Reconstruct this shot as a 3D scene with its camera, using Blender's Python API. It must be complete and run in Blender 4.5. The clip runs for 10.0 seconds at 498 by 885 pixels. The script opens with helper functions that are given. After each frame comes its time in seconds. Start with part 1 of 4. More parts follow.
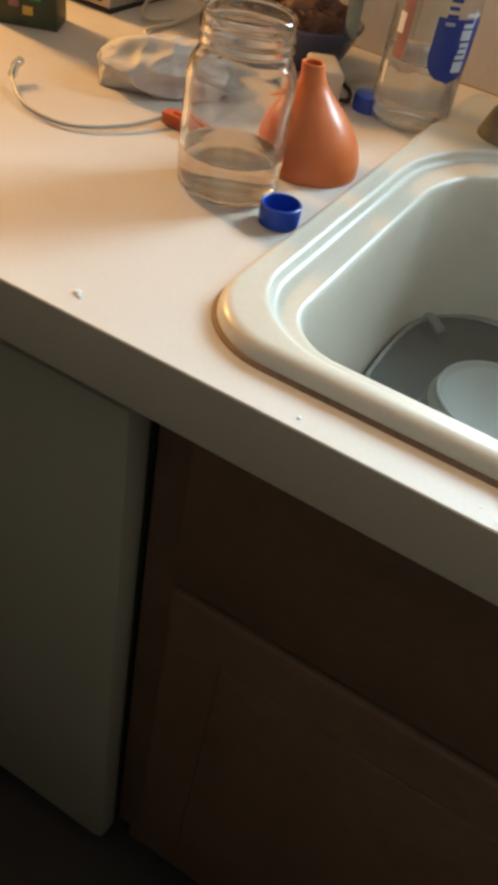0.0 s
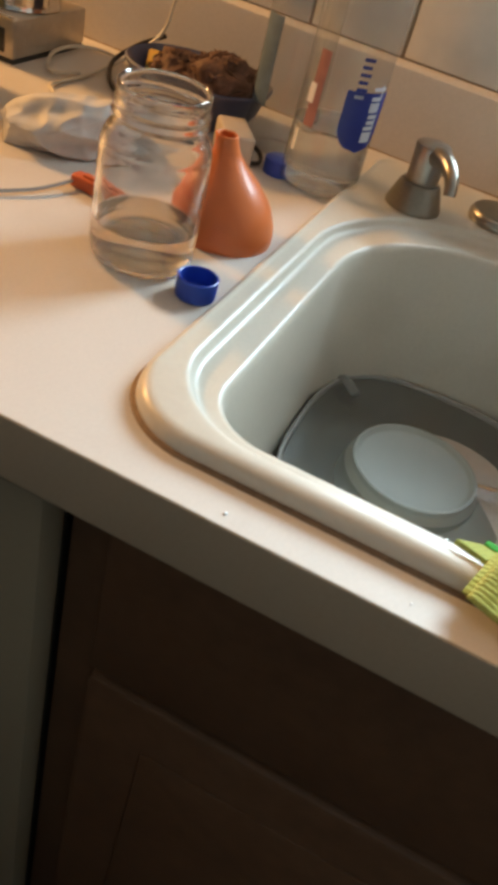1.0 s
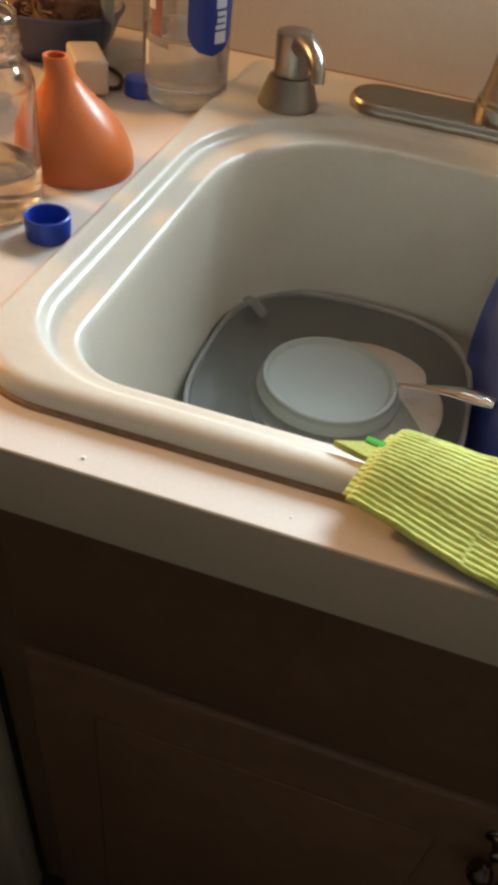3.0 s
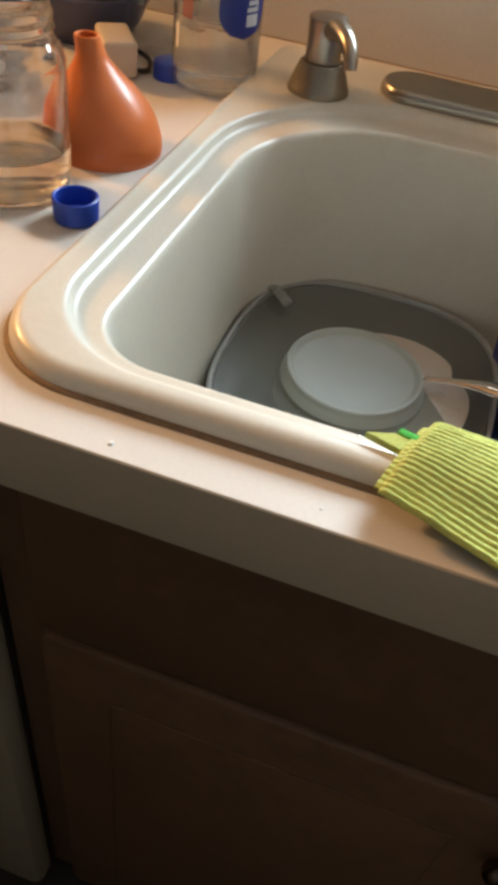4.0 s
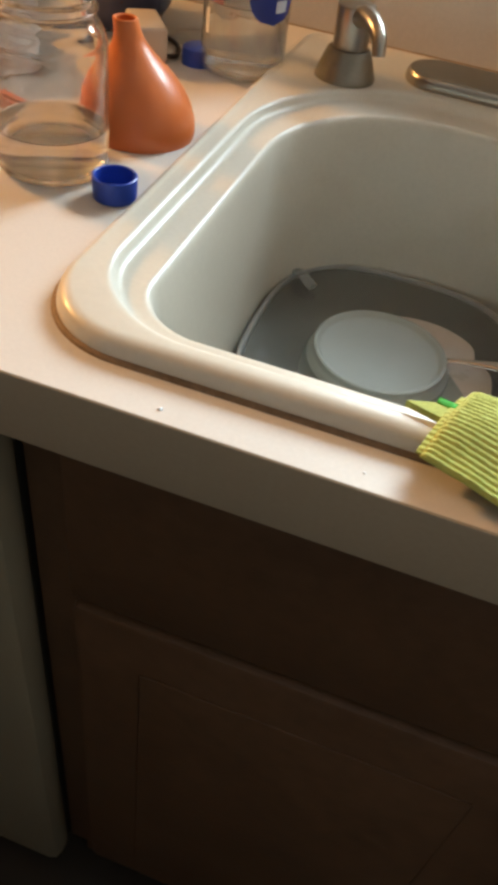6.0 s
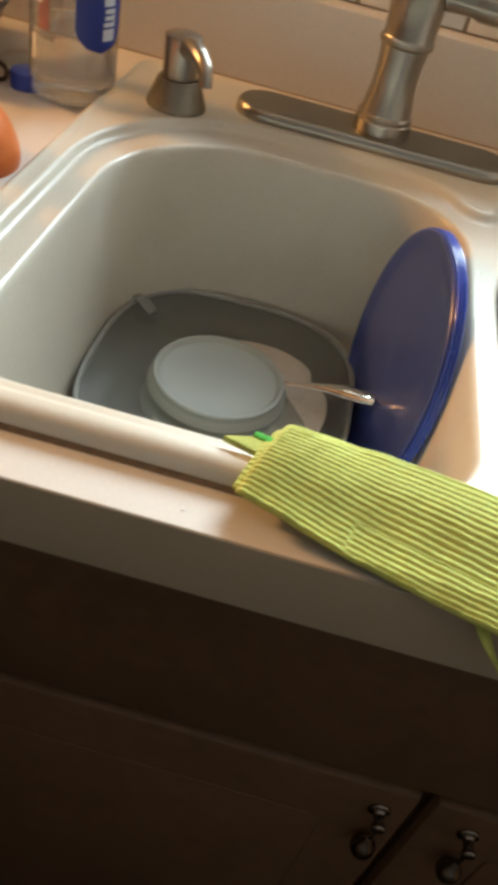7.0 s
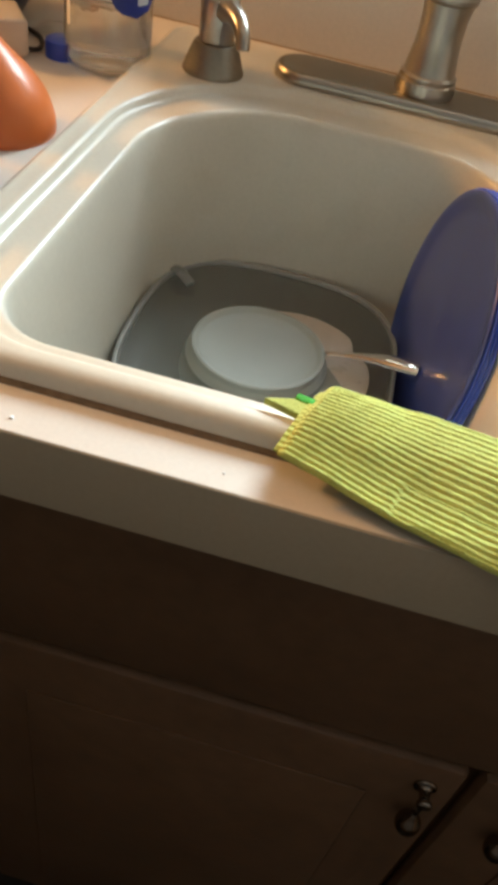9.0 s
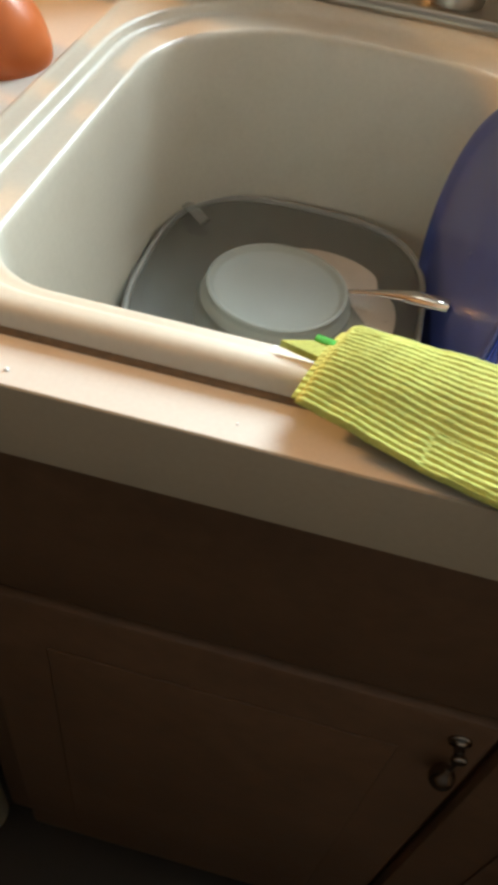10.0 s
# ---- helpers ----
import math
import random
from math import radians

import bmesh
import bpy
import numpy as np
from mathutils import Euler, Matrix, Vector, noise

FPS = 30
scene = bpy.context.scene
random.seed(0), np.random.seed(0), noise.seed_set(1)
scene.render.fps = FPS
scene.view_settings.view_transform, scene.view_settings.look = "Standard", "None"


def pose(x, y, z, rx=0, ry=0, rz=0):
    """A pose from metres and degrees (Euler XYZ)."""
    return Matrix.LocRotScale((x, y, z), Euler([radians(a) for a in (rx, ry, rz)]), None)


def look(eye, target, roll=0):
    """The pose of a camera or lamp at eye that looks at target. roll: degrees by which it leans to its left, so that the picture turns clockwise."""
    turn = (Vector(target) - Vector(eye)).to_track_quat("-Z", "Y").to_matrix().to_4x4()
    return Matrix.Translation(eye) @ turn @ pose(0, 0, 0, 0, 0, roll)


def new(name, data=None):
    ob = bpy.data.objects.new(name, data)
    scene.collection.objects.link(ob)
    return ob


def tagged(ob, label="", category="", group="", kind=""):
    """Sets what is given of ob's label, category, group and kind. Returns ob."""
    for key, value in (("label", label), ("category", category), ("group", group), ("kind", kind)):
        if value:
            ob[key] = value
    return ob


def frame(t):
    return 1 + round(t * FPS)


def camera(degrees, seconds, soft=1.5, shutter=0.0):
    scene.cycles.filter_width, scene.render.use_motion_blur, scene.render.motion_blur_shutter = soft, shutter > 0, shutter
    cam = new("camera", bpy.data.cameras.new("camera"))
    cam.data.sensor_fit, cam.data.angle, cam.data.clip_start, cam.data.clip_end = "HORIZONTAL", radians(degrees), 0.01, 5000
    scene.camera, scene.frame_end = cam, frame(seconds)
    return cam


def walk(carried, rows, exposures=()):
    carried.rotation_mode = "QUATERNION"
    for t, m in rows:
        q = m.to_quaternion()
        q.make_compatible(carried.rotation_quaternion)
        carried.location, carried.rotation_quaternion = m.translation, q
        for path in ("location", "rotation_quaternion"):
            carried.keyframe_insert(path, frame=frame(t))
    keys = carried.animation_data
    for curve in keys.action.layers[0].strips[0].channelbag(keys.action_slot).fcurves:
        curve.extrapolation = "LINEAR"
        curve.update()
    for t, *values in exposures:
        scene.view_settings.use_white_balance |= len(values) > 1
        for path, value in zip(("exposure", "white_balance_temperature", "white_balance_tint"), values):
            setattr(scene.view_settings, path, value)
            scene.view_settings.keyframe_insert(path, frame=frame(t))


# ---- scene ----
cam = camera(35.3, 10.0, soft=4.6, shutter=0.5)
PATH = [
    (0, (0.195, -0.298, 1.191), (-0.356, 1.054, -0.176), 12.2),
    (0.5, (0.154, -0.305, 1.192), (-0.275, 1.123, -0.14), 14.0),
    (1, (0.166, -0.273, 1.206), (-0.203, 1.225, -0.067), 16.8),
    (1.5, (0.192, -0.263, 1.209), (-0.14, 1.256, -0.049), 15.0),
    (2, (0.221, -0.251, 1.208), (-0.073, 1.247, -0.084), 10.1),
    (2.5, (0.228, -0.236, 1.198), (-0.077, 1.205, -0.155), 7.8),
    (4, (0.218, -0.232, 1.182), (-0.106, 1.172, -0.205), 8.5),
    (4.5, (0.207, -0.25, 1.183), (-0.176, 1.107, -0.235), 7.8),
    (5, (0.207, -0.254, 1.179), (-0.247, 1.118, -0.203), 4.1),
    (5.2, (0.204, -0.258, 1.189), (-0.224, 1.081, -0.234), 4.3),
    (6.3, (0.205, -0.257, 1.176), (-0.057, 1.164, -0.207), 11.5),
    (6.5, (0.208, -0.251, 1.179), (0.015, 1.186, -0.198), 12.9),
    (7, (0.228, -0.244, 1.196), (0.197, 1.249, -0.135), 14.8),
    (7.5, (0.249, -0.238, 1.199), (0.259, 1.269, -0.115), 12.9),
    (8, (0.247, -0.239, 1.2), (0.211, 1.258, -0.126), 11.9),
    (8.5, (0.238, -0.239, 1.192), (0.127, 1.247, -0.142), 10.7),
    (9, (0.229, -0.243, 1.18), (0.114, 1.205, -0.195), 12.2),
    (9.5, (0.234, -0.233, 1.174), (0.162, 1.162, -0.257), 11.9),
    (10, (0.232, -0.219, 1.16), (0.084, 1.118, -0.319), 9.5),
]
EXPOSURES = [(0.0, 0.26, 5400, -9), (0.5, 0.24, 5400, -7), (1.0, 0.16, 5600, -5), (1.5, 0.15, 5700, -4), (2.0, 0.17, 5800, -3), (5.0, 0.24, 5850, -1), (6.5, 0.26, 5950, -3), (7.5, 0.26, 6050, -3), (8.5, 0.28, 6050, -3), (9.5, 0.44, 6050, -3), (10.0, 0.45, 6100, -3)]
walk(cam, [(t, look(eye, target, roll)) for t, eye, target, roll in PATH], EXPOSURES)

# ---- light ----
world = bpy.data.worlds.new("sky")
scene.world = world
world.use_nodes = True
wn = world.node_tree.nodes
sky = wn.new("ShaderNodeTexSky")
sky.sky_type, sky.sun_disc = "NISHITA", False
sky.sun_elevation, sky.sun_rotation = radians(25), radians(120)
world.node_tree.links.new(sky.outputs[0], wn["Background"].inputs[0])
wn["Background"].inputs[1].default_value = 0.1


def lamp(name, kind, power, colour, place, target, size=0.1, size_y=None):
    data = bpy.data.lights.new(name, kind)
    data.energy, data.color = power, colour
    if kind == "AREA":
        data.shape, data.size = "RECTANGLE", size
        data.size_y = size_y or size
    else:
        data.shadow_soft_size = size
    ob = new(name, data)
    ob.matrix_world = look(place, target)
    return ob


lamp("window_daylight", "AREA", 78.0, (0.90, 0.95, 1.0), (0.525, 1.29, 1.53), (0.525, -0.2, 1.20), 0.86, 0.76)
lamp("hood_lamp", "AREA", 25.0, (1.0, 0.45, 0.14), (-1.45, 0.50, 1.65), (0.20, 0.42, 0.95), 0.20, 0.12)

# ---- materials ----
Z = 0.914  # top of the counter


def material(name, base, rough=0.5, metal=0.0, var=0.12, big=6.0, fine=90.0, bump=0.0, bump_scale=300.0,
             coat=0.0, trans=0.0, ior=1.45, stain=None, stain_amount=0.0, rough_var=0.08):
    m = bpy.data.materials.new(name)
    m.use_nodes = True
    nt = m.node_tree
    n, l = nt.nodes, nt.links
    p = n["Principled BSDF"]
    p.inputs["Metallic"].default_value = metal
    p.inputs["IOR"].default_value = ior
    p.inputs["Coat Weight"].default_value = coat
    p.inputs["Coat Roughness"].default_value = 0.12
    p.inputs["Transmission Weight"].default_value = trans
    co = n.new("ShaderNodeTexCoord")
    a = n.new("ShaderNodeTexNoise")
    a.inputs["Scale"].default_value, a.inputs["Detail"].default_value = big, 4
    b = n.new("ShaderNodeTexNoise")
    b.inputs["Scale"].default_value, b.inputs["Detail"].default_value = fine, 3
    for t in (a, b):
        l.new(co.outputs["Object"], t.inputs["Vector"])
    add = n.new("ShaderNodeMath")
    add.operation = "ADD"
    l.new(a.outputs["Fac"], add.inputs[0])
    l.new(b.outputs["Fac"], add.inputs[1])
    rng = n.new("ShaderNodeMapRange")
    rng.inputs["From Min"].default_value, rng.inputs["From Max"].default_value = 0.6, 1.4
    rng.inputs["To Min"].default_value, rng.inputs["To Max"].default_value = 1 - var, 1 + var
    l.new(add.outputs[0], rng.inputs["Value"])
    mul = n.new("ShaderNodeVectorMath")
    mul.operation = "SCALE"
    mul.inputs[0].default_value = base[:3]
    l.new(rng.outputs["Result"], mul.inputs["Scale"])
    out = mul.outputs["Vector"]
    if stain:
        c = n.new("ShaderNodeTexNoise")
        c.inputs["Scale"].default_value, c.inputs["Detail"].default_value = big * 2.3, 6
        l.new(co.outputs["Object"], c.inputs["Vector"])
        r = n.new("ShaderNodeMapRange")
        r.inputs["From Min"].default_value, r.inputs["From Max"].default_value = 0.55, 0.75
        r.inputs["To Max"].default_value = stain_amount
        l.new(c.outputs["Fac"], r.inputs["Value"])
        mix = n.new("ShaderNodeMix")
        mix.data_type = "RGBA"
        mix.inputs[7].default_value = (*stain, 1)
        l.new(r.outputs["Result"], mix.inputs[0])
        l.new(out, mix.inputs[6])
        out = mix.outputs[2]
    l.new(out, p.inputs["Base Color"])
    rr = n.new("ShaderNodeMapRange")
    rr.inputs["To Min"].default_value, rr.inputs["To Max"].default_value = max(0.0, rough - rough_var), rough + rough_var
    l.new(b.outputs["Fac"], rr.inputs["Value"])
    l.new(rr.outputs["Result"], p.inputs["Roughness"])
    if bump:
        d = n.new("ShaderNodeTexNoise")
        d.inputs["Scale"].default_value, d.inputs["Detail"].default_value = bump_scale, 3
        l.new(co.outputs["Object"], d.inputs["Vector"])
        bp = n.new("ShaderNodeBump")
        bp.inputs["Strength"].default_value, bp.inputs["Distance"].default_value = bump, 0.002
        l.new(d.outputs["Fac"], bp.inputs["Height"])
        l.new(bp.outputs["Normal"], p.inputs["Normal"])
    return m


def clear_film(name, tint, ior=1.45, rough=0.03, cloud=0.0, cloud_colour=(0.8, 0.8, 0.8)):
    """Thin clear plastic or still water: see-through with a gloss on it."""
    m = bpy.data.materials.new(name)
    m.use_nodes = True
    n, l = m.node_tree.nodes, m.node_tree.links
    n.remove(n["Principled BSDF"])
    tr = n.new("ShaderNodeBsdfTransparent")
    tr.inputs[0].default_value = (*tint, 1)
    gl = n.new("ShaderNodeBsdfGlossy")
    gl.inputs["Roughness"].default_value = rough
    lw = n.new("ShaderNodeLayerWeight")
    lw.inputs["Blend"].default_value = 0.5
    pw = n.new("ShaderNodeMath")
    pw.operation, pw.inputs[1].default_value = "POWER", 3.5
    l.new(lw.outputs["Facing"], pw.inputs[0])
    fr = n.new("ShaderNodeMapRange")
    fr.inputs["To Min"].default_value, fr.inputs["To Max"].default_value = ((ior - 1) / (ior + 1)) ** 2, 0.9
    l.new(pw.outputs[0], fr.inputs["Value"])
    mix = n.new("ShaderNodeMixShader")
    l.new(fr.outputs["Result"], mix.inputs[0])
    src = tr.outputs[0]
    if cloud:
        df = n.new("ShaderNodeBsdfDiffuse")
        df.inputs[0].default_value = (*cloud_colour, 1)
        m2 = n.new("ShaderNodeMixShader")
        m2.inputs[0].default_value = cloud
        l.new(tr.outputs[0], m2.inputs[1])
        l.new(df.outputs[0], m2.inputs[2])
        src = m2.outputs[0]
    l.new(src, mix.inputs[1])
    l.new(gl.outputs[0], mix.inputs[2])
    l.new(mix.outputs[0], n["Material Output"].inputs[0])
    return m


def glass(name, tint, ior=1.5, rough=0.01, bump=0.0, scale=40, clear=0.0, milk=0.0):
    """Glass or water. clear: the share that light passes unbent; milk: a thin film of scale on it."""
    m = bpy.data.materials.new(name)
    m.use_nodes = True
    n, l = m.node_tree.nodes, m.node_tree.links
    p = n["Principled BSDF"]
    p.inputs["Base Color"].default_value = (*tint, 1)
    p.inputs["Roughness"].default_value = rough
    p.inputs["IOR"].default_value = ior
    p.inputs["Transmission Weight"].default_value = 1
    if bump:
        t = n.new("ShaderNodeTexNoise")
        t.inputs["Scale"].default_value = scale
        co = n.new("ShaderNodeTexCoord")
        l.new(co.outputs["Object"], t.inputs["Vector"])
        b = n.new("ShaderNodeBump")
        b.inputs["Strength"].default_value, b.inputs["Distance"].default_value = bump, 0.003
        l.new(t.outputs["Fac"], b.inputs["Height"])
        l.new(b.outputs["Normal"], p.inputs["Normal"])
    out = p.outputs[0]
    for share, kind, colour in ((clear, "ShaderNodeBsdfTransparent", tint), (milk, "ShaderNodeBsdfDiffuse", (0.75, 0.73, 0.68))):
        if share:
            q = n.new(kind)
            q.inputs[0].default_value = (*colour, 1)
            mix = n.new("ShaderNodeMixShader")
            mix.inputs[0].default_value = share
            l.new(out, mix.inputs[1])
            l.new(q.outputs[0], mix.inputs[2])
            out = mix.outputs[0]
    l.new(out, n["Material Output"].inputs[0])
    return m


LAMINATE = material("counter_laminate", (0.61, 0.57, 0.52), 0.54, var=0.05, big=5, fine=420, bump=0.04, bump_scale=900,
                    stain=(0.48, 0.42, 0.35), stain_amount=0.25)
# counter laminate darkened: the shade on the front lip is in this colour
SHADED_EDGE = material("shaded_edge_strip", (0.34, 0.295, 0.220), 0.45, var=0.06, big=6, fine=300, bump=0.04, bump_scale=700)
SPLASH = material("splash_laminate", (0.60, 0.55, 0.49), 0.5, var=0.06, big=4, fine=300, bump=0.03, bump_scale=700)
SINK = material("sink_enamel", (0.60, 0.57, 0.49), 0.35, var=0.05, big=7, fine=260, coat=0.08, rough_var=0.0, bump=0.01, bump_scale=120,
                stain=(0.46, 0.42, 0.33), stain_amount=0.25)
CAULK = material("old_caulk", (0.20, 0.13, 0.075), 0.6, var=0.35, big=30, fine=200, bump=0.3)
TILE = material("glazed_tile", (0.66, 0.62, 0.55), 0.22, var=0.07, big=5, fine=40, bump=0.04, bump_scale=60)
GROUT = material("grout", (0.30, 0.23, 0.16), 0.9, var=0.2, bump=0.4)
# near-black colour for unseen walls, holds down the light they bounce
SHADE_WALL = material("wall_dark_for_shade", (0.095, 0.088, 0.078), 0.7, var=0.05, big=2, fine=50, bump=0.05)
# paler than the other walls, to throw light on the cabinets' right side
BOUNCE_WALL = material("pale_bounce_wall", (0.42, 0.40, 0.37), 0.7, var=0.05, big=2, fine=50, bump=0.05)
CEILING = material("ceiling_paint", (0.76, 0.74, 0.70), 0.8, var=0.04, big=2, bump=0.1)
# floor shade is in the colour: near-black, so little light bounces up
SHADE_FLOOR = material("vinyl_dark_for_shade", (0.022, 0.018, 0.014), 0.55, var=0.2, big=3, fine=60, bump=0.05)
WOOD = material("dark_wood", (0.115, 0.066, 0.037), 0.5, var=0.25, big=9, fine=60, bump=0.1, bump_scale=120)
APPLIANCE = material("appliance_enamel", (0.24, 0.222, 0.162), 0.45, var=0.05, big=4, fine=200)
DARK = material("dark_plastic", (0.03, 0.03, 0.028), 0.5, var=0.2)
NICKEL = material("brushed_nickel", (0.38, 0.35, 0.305), 0.30, metal=1.0, var=0.06, big=20, fine=300, rough_var=0.04)
NICKEL_DARK = material("worn_nickel", (0.26, 0.24, 0.20), 0.48, metal=1.0, var=0.12, big=20, fine=300)
CHROME = material("chrome", (0.75, 0.72, 0.68), 0.12, metal=1.0, var=0.05, rough_var=0.03)
ORANGE = material("orange_plastic", (0.56, 0.15, 0.04), 0.33, var=0.06, big=12, fine=60)
ORANGE_RED = material("red_orange_plastic", (0.50, 0.10, 0.03), 0.4, var=0.1)
CAP_BLUE = material("blue_cap_plastic", (0.028, 0.072, 0.46), 0.36, var=0.1)
LABEL_BLUE = material("blue_label", (0.02, 0.035, 0.22), 0.4, var=0.08)
LABEL_TEAL = material("teal_label", (0.11, 0.16, 0.22), 0.45, var=0.3, big=14)
LABEL_RED = material("red_label", (0.30, 0.14, 0.12), 0.45, var=0.2, big=30)
WHITE = material("white_print", (0.72, 0.72, 0.72), 0.5, var=0.04)
PRINT_PALE = material("pale_print", (0.50, 0.52, 0.58), 0.5, var=0.05)
GREY_PRINT = material("grey_print", (0.30, 0.33, 0.42), 0.5, var=0.04)
PLATE_BAND = material("blue_rim_band", (0.040, 0.085, 0.48), 0.26, var=0.15, big=9, fine=60, coat=0.7, rough_var=0.05)
PLATE_BLUE = material("blue_glazed_plate", (0.036, 0.056, 0.23), 0.34, var=0.15, big=9, fine=60, coat=0.5, rough_var=0.05)
BOWL_WHITE = material("white_bowl_plastic", (0.36, 0.385, 0.355), 0.5, var=0.04, big=10, fine=30, rough_var=0.02)
DISH_BEIGE = material("beige_dish", (0.50, 0.44, 0.37), 0.3, var=0.06, big=12)
PAN_DARK = material("slate_pan", (0.175, 0.175, 0.16), 0.5, var=0.15, big=10, fine=80)
PAN_RIM = material("pan_rim_glaze", (0.33, 0.335, 0.32), 0.22, var=0.15, big=20)
TUB = material("charcoal_tub", (0.095, 0.094, 0.074), 0.9, var=0.15)
CLOTH = material("chartreuse_cloth", (0.47, 0.53, 0.14), 0.9, var=0.18, big=25, fine=500, bump=0.5, bump_scale=900,
                 stain=(0.48, 0.50, 0.11), stain_amount=0.12)
GREEN = material("green_sponge", (0.08, 0.42, 0.06), 0.85, var=0.2, bump=0.5)
PAPER = material("crumpled_film", (0.55, 0.53, 0.50), 0.62, var=0.1, big=30, bump=0.2, bump_scale=120)
CABLE_WHITE = material("cream_cable", (0.62, 0.56, 0.45), 0.45, var=0.06)
CABLE_GREY = material("grey_cable", (0.34, 0.33, 0.31), 0.4, var=0.1)
CABLE_BLACK = material("black_cable", (0.03, 0.022, 0.018), 0.45, var=0.1)
DISH_BLUE = material("blue_grey_dish", (0.075, 0.085, 0.15), 0.4, var=0.15, big=15)
BROWN = material("brown_scrub", (0.12, 0.062, 0.038), 0.75, var=0.45, big=70, fine=260, bump=0.8, bump_scale=160)
YELLOW = material("yellow_sponge", (0.65, 0.42, 0.08), 0.85, var=0.1, bump=0.4)
BOX_GREEN = material("dark_green_carton", (0.05, 0.06, 0.03), 0.5, var=0.4, big=25)
SILVER = material("dull_silver", (0.50, 0.45, 0.38), 0.35, metal=0.7, var=0.15, big=15)
WATER = clear_film("water_surface", (0.80, 0.84, 0.82), 1.33, 0.10, 0.36, (0.28, 0.285, 0.26))
BOTTLE = clear_film("clear_bottle", (0.91, 0.92, 0.92), 1.55, 0.06, 0.04, (0.7, 0.7, 0.72))
TAB = clear_film("clear_tab", (0.8, 0.82, 0.82), 1.6, 0.05, 0.25, (0.5, 0.52, 0.5))
JAR = glass("jar_glass", (0.99, 0.995, 0.99), 1.45, 0.0, 0.14, 36, clear=0.06)
JAR_WATER = glass("jar_water", (0.98, 0.985, 0.98), 1.33, 0.0, clear=0.06)
BOTTLE_WATER = glass("bottle_water", (0.93, 0.94, 0.94), 1.33, 0.0, 0.3, 60, clear=0.1)
KNOB = material("aged_metal", (0.22, 0.195, 0.17), 0.18, metal=1.0, var=0.15, big=40)
DROP = clear_film("water_drop", (0.97, 0.97, 0.97), 1.33, 0.03)


# ---- building helpers ----
def part(name, bm, mat, parent=None, label="", angle=38):
    bmesh.ops.recalc_face_normals(bm, faces=bm.faces)
    me = bpy.data.meshes.new(name)
    bm.to_mesh(me)
    bm.free()
    me.materials.append(mat)
    for f in me.polygons:
        f.use_smooth = True
    me.set_sharp_from_angle(angle=radians(angle))
    ob = new(name, me)
    if parent:
        ob.parent = parent
    if label:
        tagged(ob, label)
    return ob


def thing(name, place, label, category, group="", kind="", turn=0.0):
    ob = new(name)
    ob.empty_display_size = 0.02
    ob.matrix_world = pose(*place, 0, 0, turn)
    return tagged(ob, label, category, group, kind)


def loft(bm, rings, first=False, last=False):
    vs = [[bm.verts.new(p) for p in r] for r in rings]
    n = len(vs[0])
    for a, b in zip(vs, vs[1:]):
        for i in range(n):
            bm.faces.new((a[i], a[(i + 1) % n], b[(i + 1) % n], b[i]))
    if first:
        bm.faces.new(vs[0][::-1])
    if last:
        bm.faces.new(vs[-1])
    return vs


def lathe(bm, profile, n=48, centre=(0, 0, 0), turn=None):
    """Turns (radius, height) pairs round the z axis; closed where the radius is 0."""
    m = Matrix.Translation(centre) @ (turn.to_4x4() if turn else Matrix())
    rings = [[m @ Vector((max(r, 1e-5) * math.cos(2 * math.pi * i / n), max(r, 1e-5) * math.sin(2 * math.pi * i / n), h))
              for i in range(n)] for r, h in profile]
    loft(bm, rings, profile[0][0] <= 0.0, profile[-1][0] <= 0.0)
    return bm


def smooth_profile(points, steps=6):
    """Catmull-Rom through the points."""
    p = [points[0], *points, points[-1]]
    out = []
    for i in range(1, len(p) - 2):
        for k in range(steps):
            t = k / steps
            a, b, c, d = (np.array(q, float) for q in p[i - 1:i + 3])
            out.append(tuple(0.5 * (2 * b + (c - a) * t + (2 * a - 5 * b + 4 * c - d) * t * t + (3 * b - a - 3 * c + d) * t ** 3)))
    return [*out, tuple(map(float, points[-1]))]


def tube(bm, points, radius, n=10, steps=6, flat=1.0, radii=None):
    pts = [Vector(p) for p in smooth_profile(points, steps)]
    rings = []
    for i, p in enumerate(pts):
        d = (pts[min(i + 1, len(pts) - 1)] - pts[max(i - 1, 0)]).normalized()
        s = d.cross(Vector((0, 0, 1)))
        s = s.normalized() if s.length > 1e-4 else Vector((1, 0, 0))
        u = s.cross(d)
        f = i / (len(pts) - 1)
        r = radius if not radii else float(np.interp(f, np.linspace(0, 1, len(radii)), radii))
        rings.append([p + r * (math.cos(a) * s + flat * math.sin(a) * u) for a in (2 * math.pi * k / n for k in range(n))])
    loft(bm, rings, True, True)
    return bm


def box(bm, size, centre=(0, 0, 0), bevel=0.0, turn=None, segments=2):
    m = Matrix.Translation(centre) @ (turn.to_4x4() if turn else Matrix()) @ Matrix.Diagonal((*size, 1))
    made = bmesh.ops.create_cube(bm, size=1, matrix=m)
    if bevel:
        edges = {e for v in made["verts"] for e in v.link_edges}
        bmesh.ops.bevel(bm, geom=list(edges), offset=bevel, segments=segments, profile=0.5, affect="EDGES")
    return bm


def block(name, lo, hi, mat, parent=None, bevel=0.0, label=""):
    bm = bmesh.new()
    box(bm, [b - a for a, b in zip(lo, hi)], [(a + b) / 2 for a, b in zip(lo, hi)], bevel)
    return part(name, bm, mat, parent, label)


